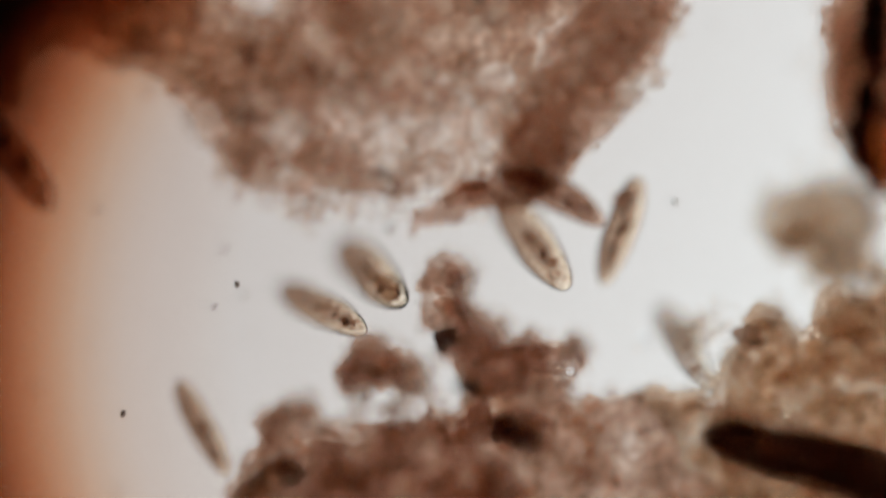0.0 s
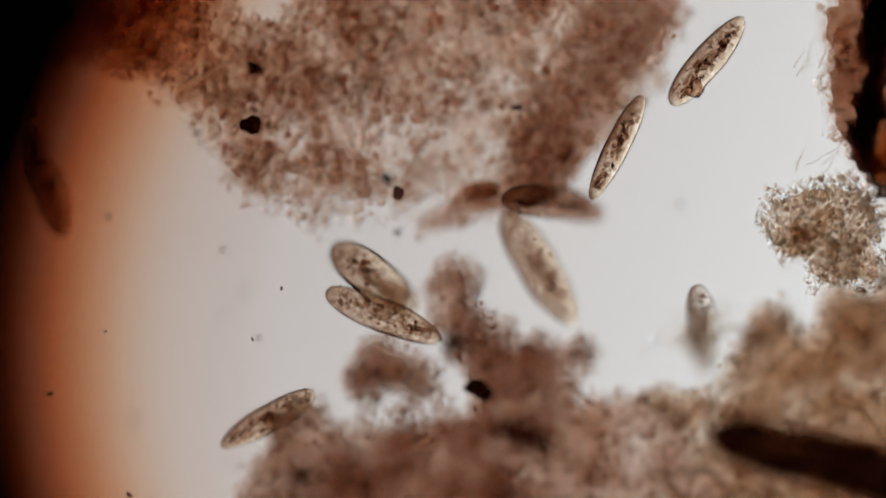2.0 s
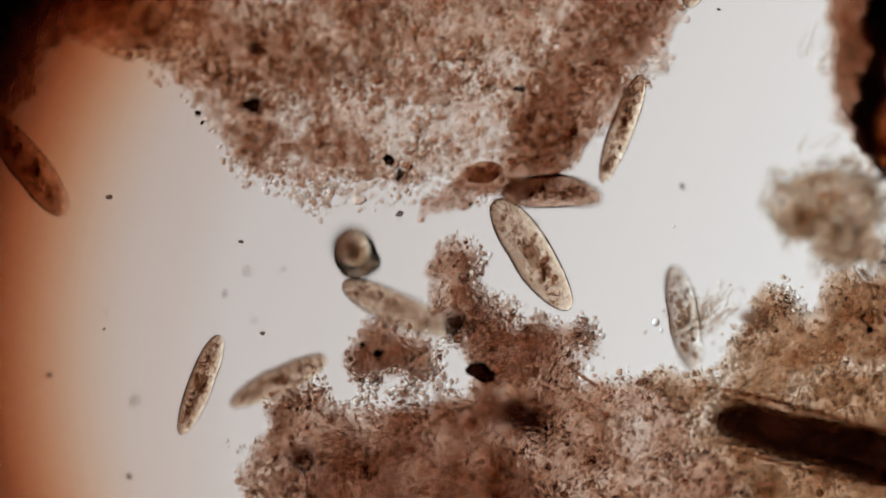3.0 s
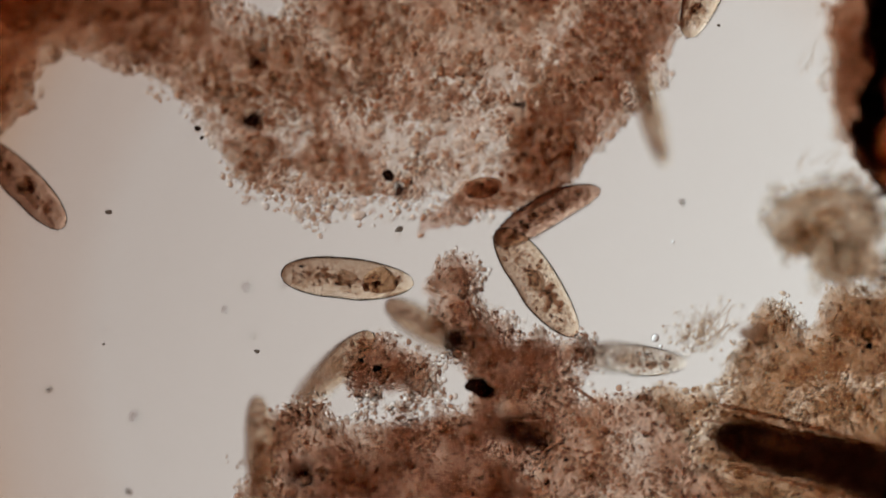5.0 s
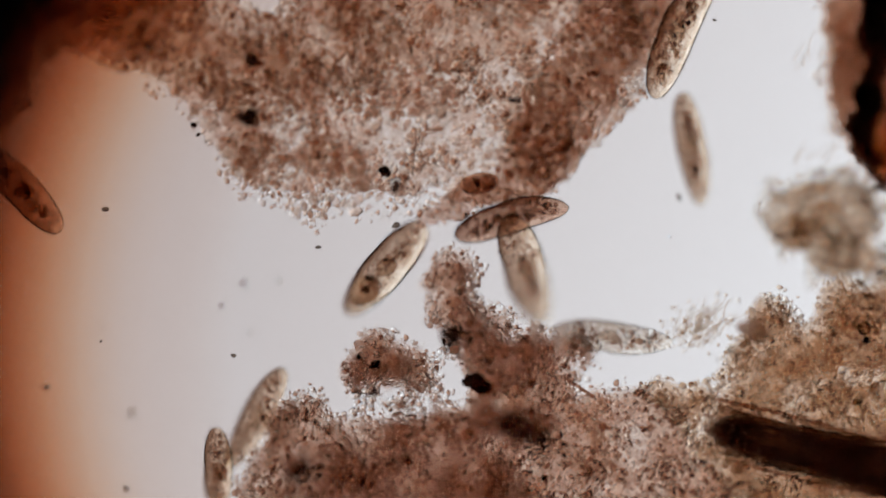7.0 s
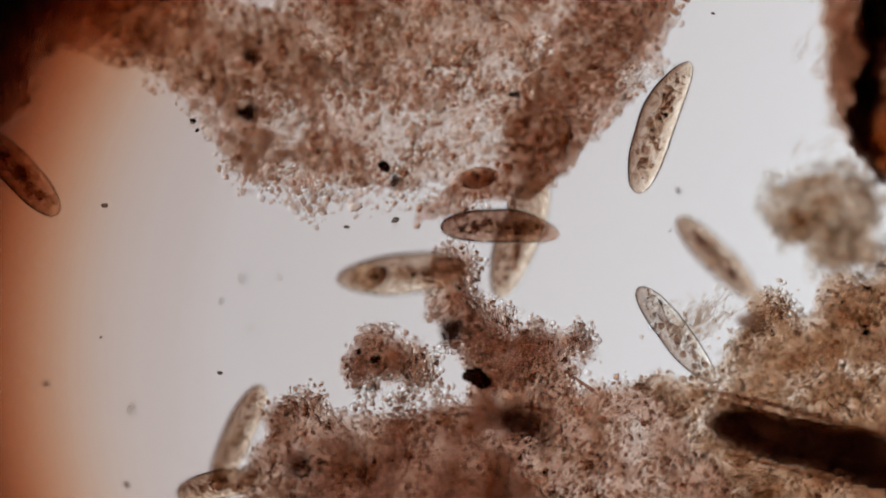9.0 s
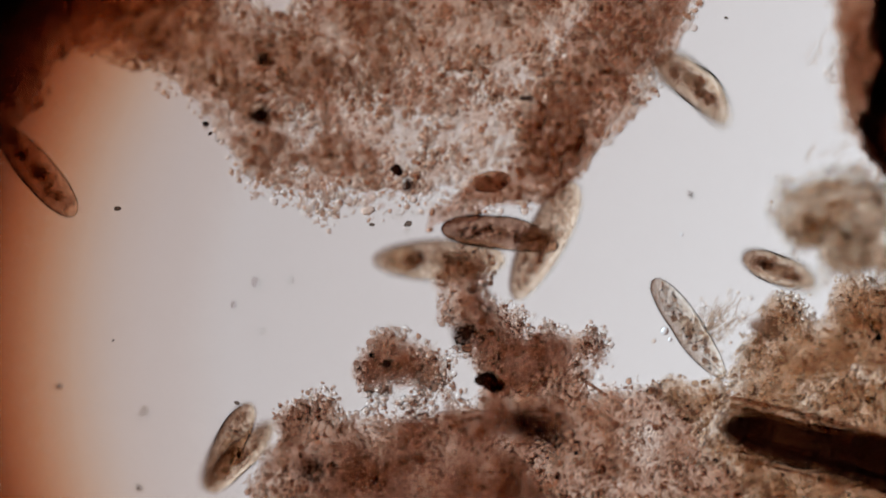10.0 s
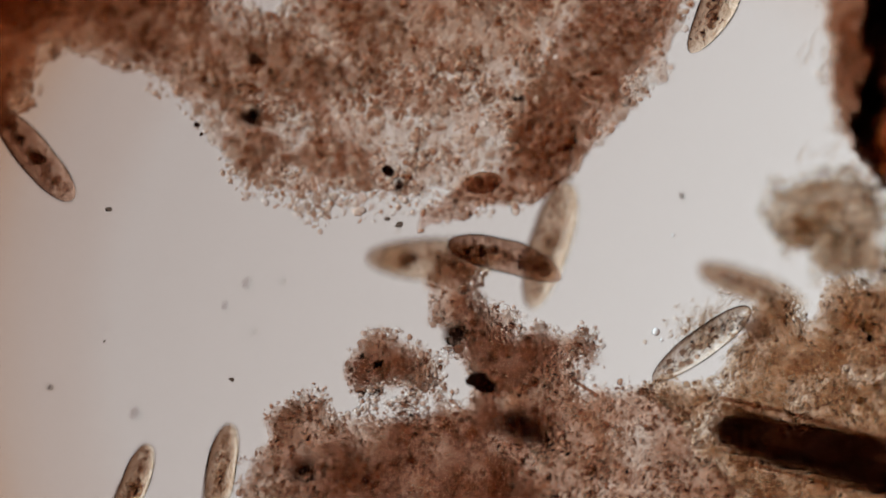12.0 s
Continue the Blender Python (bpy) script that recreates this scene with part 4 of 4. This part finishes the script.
    walk(PF, [(t, pose(x, y, z, 320 - 9 * t, tilt, yaw)) for t, x, y, z, yaw, tilt in [
    (0, 0.3255, 0.0387, -0.015, -108, 0), (0.5, 0.3262, -0.0211, -0.025, -115.3, 1.8), (0.6, 0.3387, -0.0028, -0.02, -110.9, 6.4),
    (0.7, 0.3458, 0.0743, -0.015, -87.7, 46.4), (0.8, 0.3571, 0.0993, -0.01, -51, 39.1), (0.9, 0.355, 0.1318, -0.01, -16.8, 50.5),
    (1, 0.3651, 0.1617, -0.01, 25.2, 40.7), (1.2, 0.3614, 0.2011, 0, 50.6, 33.3), (1.5, 0.4093, 0.2369, 0.01, 54.8, 2.5),
    (2, 0.4678, 0.3436, 0.042, 50.2, 0), (2.5, 0.4637, 0.4007, 0.014, 65.3, 0), (2.7, 0.4558, 0.4065, 0.005, 68.1, 0),
    (3.4, 0.479, 0.6287, 0.008, 68.7, 4.8), (12, 0.4821, 0.7267, 0.008, 68.4, 4.8),
]])
    walk(PK, [(t, pose(x, y, z, 0, tilt, yaw)) for t, x, y, z, yaw, tilt in [
    (0, 0.492, 0.6975, 0.008, 72.6, 6.3), (2.7, 0.4712, 0.6544, 0.008, 74, 4.2), (4.3, 0.4689, 0.5332, 0.008, 72.4, 5),
    (4.5, 0.4784, 0.5454, 0.008, 67.8, 3.1), (5, 0.4793, 0.4959, 0.008, 61.4, 1.8), (5.5, 0.4715, 0.4595, 0.008, 60.8, 2.3),
    (6, 0.4623, 0.4253, 0.008, 59.3, 0), (6.5, 0.4667, 0.4036, 0.008, 59.7, 0), (6.7, 0.4419, 0.396, 0.008, 61.9, 1),
    (8.3, 0.4024, 0.2827, 0.008, 65.2, 0), (8.5, 0.4088, 0.2637, 0.008, 68.4, 0), (9, 0.3861, 0.2056, 0.008, 67.3, 0),
    (9.3, 0.377, 0.2365, 0.008, 63.5, 4.8), (9.5, 0.396, 0.2694, 0.008, 44.6, 0), (9.6, 0.3967, 0.2897, 0.008, 32, 6.9),
    (9.75, 0.4076, 0.3101, 0.008, 1, 39), (9.9, 0.4243, 0.2949, 0.008, -30.9, 43.6), (10, 0.4257, 0.2827, 0.008, -41.9, 43.2),
    (10.2, 0.4128, 0.289, 0.008, -80.9, 50.3), (10.5, 0.433, 0.3377, 0.008, -109.8, 3.7), (11, 0.4535, 0.3793, 0.008, -114.3, 3.3),
    (11.5, 0.4627, 0.3994, 0.008, -110.9, 3.4), (12, 0.4913, 0.4556, 0.008, -112, 4.3),
]])
    walk(G, [(t, pose(x, y, z, 400 - 9 * t, tilt, yaw)) for t, x, y, z, yaw, tilt in [
    (0, 0.4425, -0.1667, -0.01, -55.8, 33.2), (0.2, 0.4341, -0.1828, 0.006, -57.4, 36.1), (0.5, 0.4257, -0.1621, -0.015, -69.6, 6.6),
    (0.8, 0.43, -0.1653, 0.006, -87.5, 32.1), (1, 0.4346, -0.1684, -0.01, -99.2, 29.6), (1.5, 0.4189, -0.2106, 0, -107.8, 5),
    (1.8, 0.4375, -0.1828, -0.015, -109.3, 27.7), (2, 0.4623, -0.1358, -0.025, -78.7, 40.5), (2.2, 0.4558, -0.1507, -0.02, -66.5, 31.7),
    (2.5, 0.4434, -0.1277, 0, -62.2, 2.5), (2.7, 0.4259, -0.1329, 0, -84.3, 25.4), (4.3, 0.4166, -0.1934, 0.006, 3.6, 6.7),
    (4.5, 0.4028, -0.1912, 0.006, -3.6, 7.1), (5, 0.332, -0.1885, -0.02, -3.1, -29.7), (5.5, 0.2795, -0.199, -0.025, 19.9, -30.3),
    (6, 0.2506, -0.1999, -0.025, 31.4, -33.1), (6.5, 0.246, -0.1933, -0.038, 41.6, -3.7), (6.7, 0.2699, -0.1639, -0.035, 21.1, -7.1),
    (8.3, 0.3603, -0.152, 0.006, -42.4, 6.3), (8.5, 0.3926, -0.1547, 0.006, -43.5, 2), (9, 0.4136, -0.1657, 0.006, -51.5, 0),
    (9.5, 0.4231, -0.1658, 0.006, -50.5, 0), (10, 0.4137, -0.1463, 0.006, -54.6, 3), (10.5, 0.4352, -0.1439, 0.006, -89, 6.7),
    (11, 0.4411, -0.1671, 0.006, -110.2, 6.8), (11.5, 0.4483, -0.185, 0.006, -127.9, 4.5), (12, 0.452, -0.1726, 0.006, -143.8, 0),
]])
    walk(H, [(t, pose(x, y, z, 440 + 9 * t, tilt, yaw)) for t, x, y, z, yaw, tilt in [
    (0, 0.3771, 0.6869, -0.06, -113.7, 0), (1, 0.3739, 0.6057, -0.06, -114.7, 0), (1.2, 0.3312, 0.3357, -0.05, -114.5, 5.6),
    (1.3, 0.3046, 0.2232, -0.02, -115.8, 6.6), (1.4, 0.2986, 0.1831, 0, -116.7, 6.3), (1.5, 0.2942, 0.1851, 0.005, -117.8, 5.7),
    (2, 0.3065, 0.191, 0.045, -116.7, 0), (2.5, 0.3178, 0.1954, 0.014, -110.8, 0), (2.7, 0.3131, 0.1915, 0.004, -112.2, 3.4),
    (4.3, 0.3256, 0.2138, -0.03, -96.1, 4.6), (4.5, 0.3425, 0.2212, -0.03, -97.3, 0), (5, 0.3667, 0.2525, -0.066, -74.4, 6.4),
    (5.5, 0.3665, 0.276, -0.066, -66.1, 7.3), (6, 0.3533, 0.2787, -0.066, -70.9, 7.1), (6.5, 0.3439, 0.3054, -0.066, -69.8, 26.1),
    (7.6, 0.3232, 0.5954, -0.06, -78.4, 0), (12, 0.3163, 0.6028, -0.06, -78.5, 0),
]])
    walk(L, [(t, pose(x, y, z, 480 - 9 * t, tilt, yaw)) for t, x, y, z, yaw, tilt in [
    (0, 0.4225, 0.6122, -0.05, -86.7, 6.9), (5, 0.4029, 0.5735, -0.05, -84, 6.7), (5.5, 0.4085, 0.476, -0.05, -82.5, 6.6),
    (6, 0.423, 0.3305, -0.05, -75.7, 7.4), (6.5, 0.4387, 0.2296, -0.045, -69.2, 5.4), (6.7, 0.4412, 0.207, -0.045, -73.6, 6.2),
    (7.6, 0.4554, 0.0846, -0.045, -93.3, 6.9), (8.3, 0.4397, -0.0291, -0.045, -115.2, 33.7), (8.5, 0.4541, -0.0296, -0.045, -119.5, 5.5),
    (8.8, 0.4699, -0.0327, -0.045, -76.5, 38.5), (9, 0.4924, -0.0319, -0.048, -46.6, 5), (9.3, 0.5038, -0.0221, -0.045, -28, 43.1),
    (9.5, 0.5417, -0.0367, -0.04, -23.5, 7.2), (10, 0.5804, -0.0454, -0.02, -23, 42.9), (10.5, 0.5924, -0.04, -0.005, -37, 27.3),
    (10.8, 0.5262, -0.0202, -0.025, -21.6, 6.2), (11, 0.4835, -0.0164, -0.04, -11, 0), (11.5, 0.4937, -0.0263, -0.05, -47.3, 29),
    (12, 0.5487, -0.0733, -0.07, -20.9, 2.6),
]])
    walk(M1, [(t, pose(x, y, z, 520 + 9 * t, tilt, yaw)) for t, x, y, z, yaw, tilt in [
    (0, -0.3389, -0.0768, 0, 0, 0), (4.5, -0.3212, -0.1841, 0, 0.1, 0), (5, -0.3325, -0.1731, 0, -0, 0), (5.5, -0.343, -0.171, 0, 0, 0),
    (6, -0.3503, -0.1789, 0, -0.2, 0), (6.5, -0.3595, -0.1836, 0, -0.2, 0), (8.5, -0.3909, -0.2096, 0, -0.4, 0), (9, -0.394, -0.2247, 0, -0.5, 0),
    (9.5, -0.397, -0.2414, 0, -0.4, 0), (10, -0.3861, -0.2718, 0, -0.4, 0), (10.5, -0.3853, -0.2742, 0, -0.4, 0), (11, -0.3733, -0.232, 0, -0.4, 0),
    (11.5, -0.3725, -0.2268, 0, -0.3, 0), (12, -0.3794, -0.2295, 0, -0.4, 0),
]])
    walk(M2, [(t, pose(x, y, z, 560 - 9 * t, tilt, yaw)) for t, x, y, z, yaw, tilt in [
    (0, -0.3744, 0.003, 0, 0.3, 0), (1.5, -0.4061, 0.0244, 0, -0.1, 0), (2, -0.3909, 0.0131, 0, -0.3, 0), (2.5, -0.3811, 0.0029, 0, -0.2, 0),
    (4.5, -0.2695, -0.024, 0, 0.1, 0), (5.5, -0.243, -0.014, 0, 0, 0), (6, -0.2327, -0.0063, 0, -0.2, 0), (6.5, -0.2279, -0.002, 0, -0.2, 0),
    (8.5, -0.175, 0.0277, 0, -0.4, 0), (9, -0.1666, 0.0312, 0, -0.5, 0), (9.5, -0.1548, 0.0367, 0, -0.4, 0), (10, -0.144, 0.0416, 0, -0.4, 0),
    (10.5, -0.128, 0.046, 0, -0.4, 0), (11, -0.1205, 0.0504, 0, -0.4, 0), (11.5, -0.1108, 0.0527, 0, -0.3, 0), (12, -0.1015, 0.0526, 0, -0.4, 0),
]])


motions()
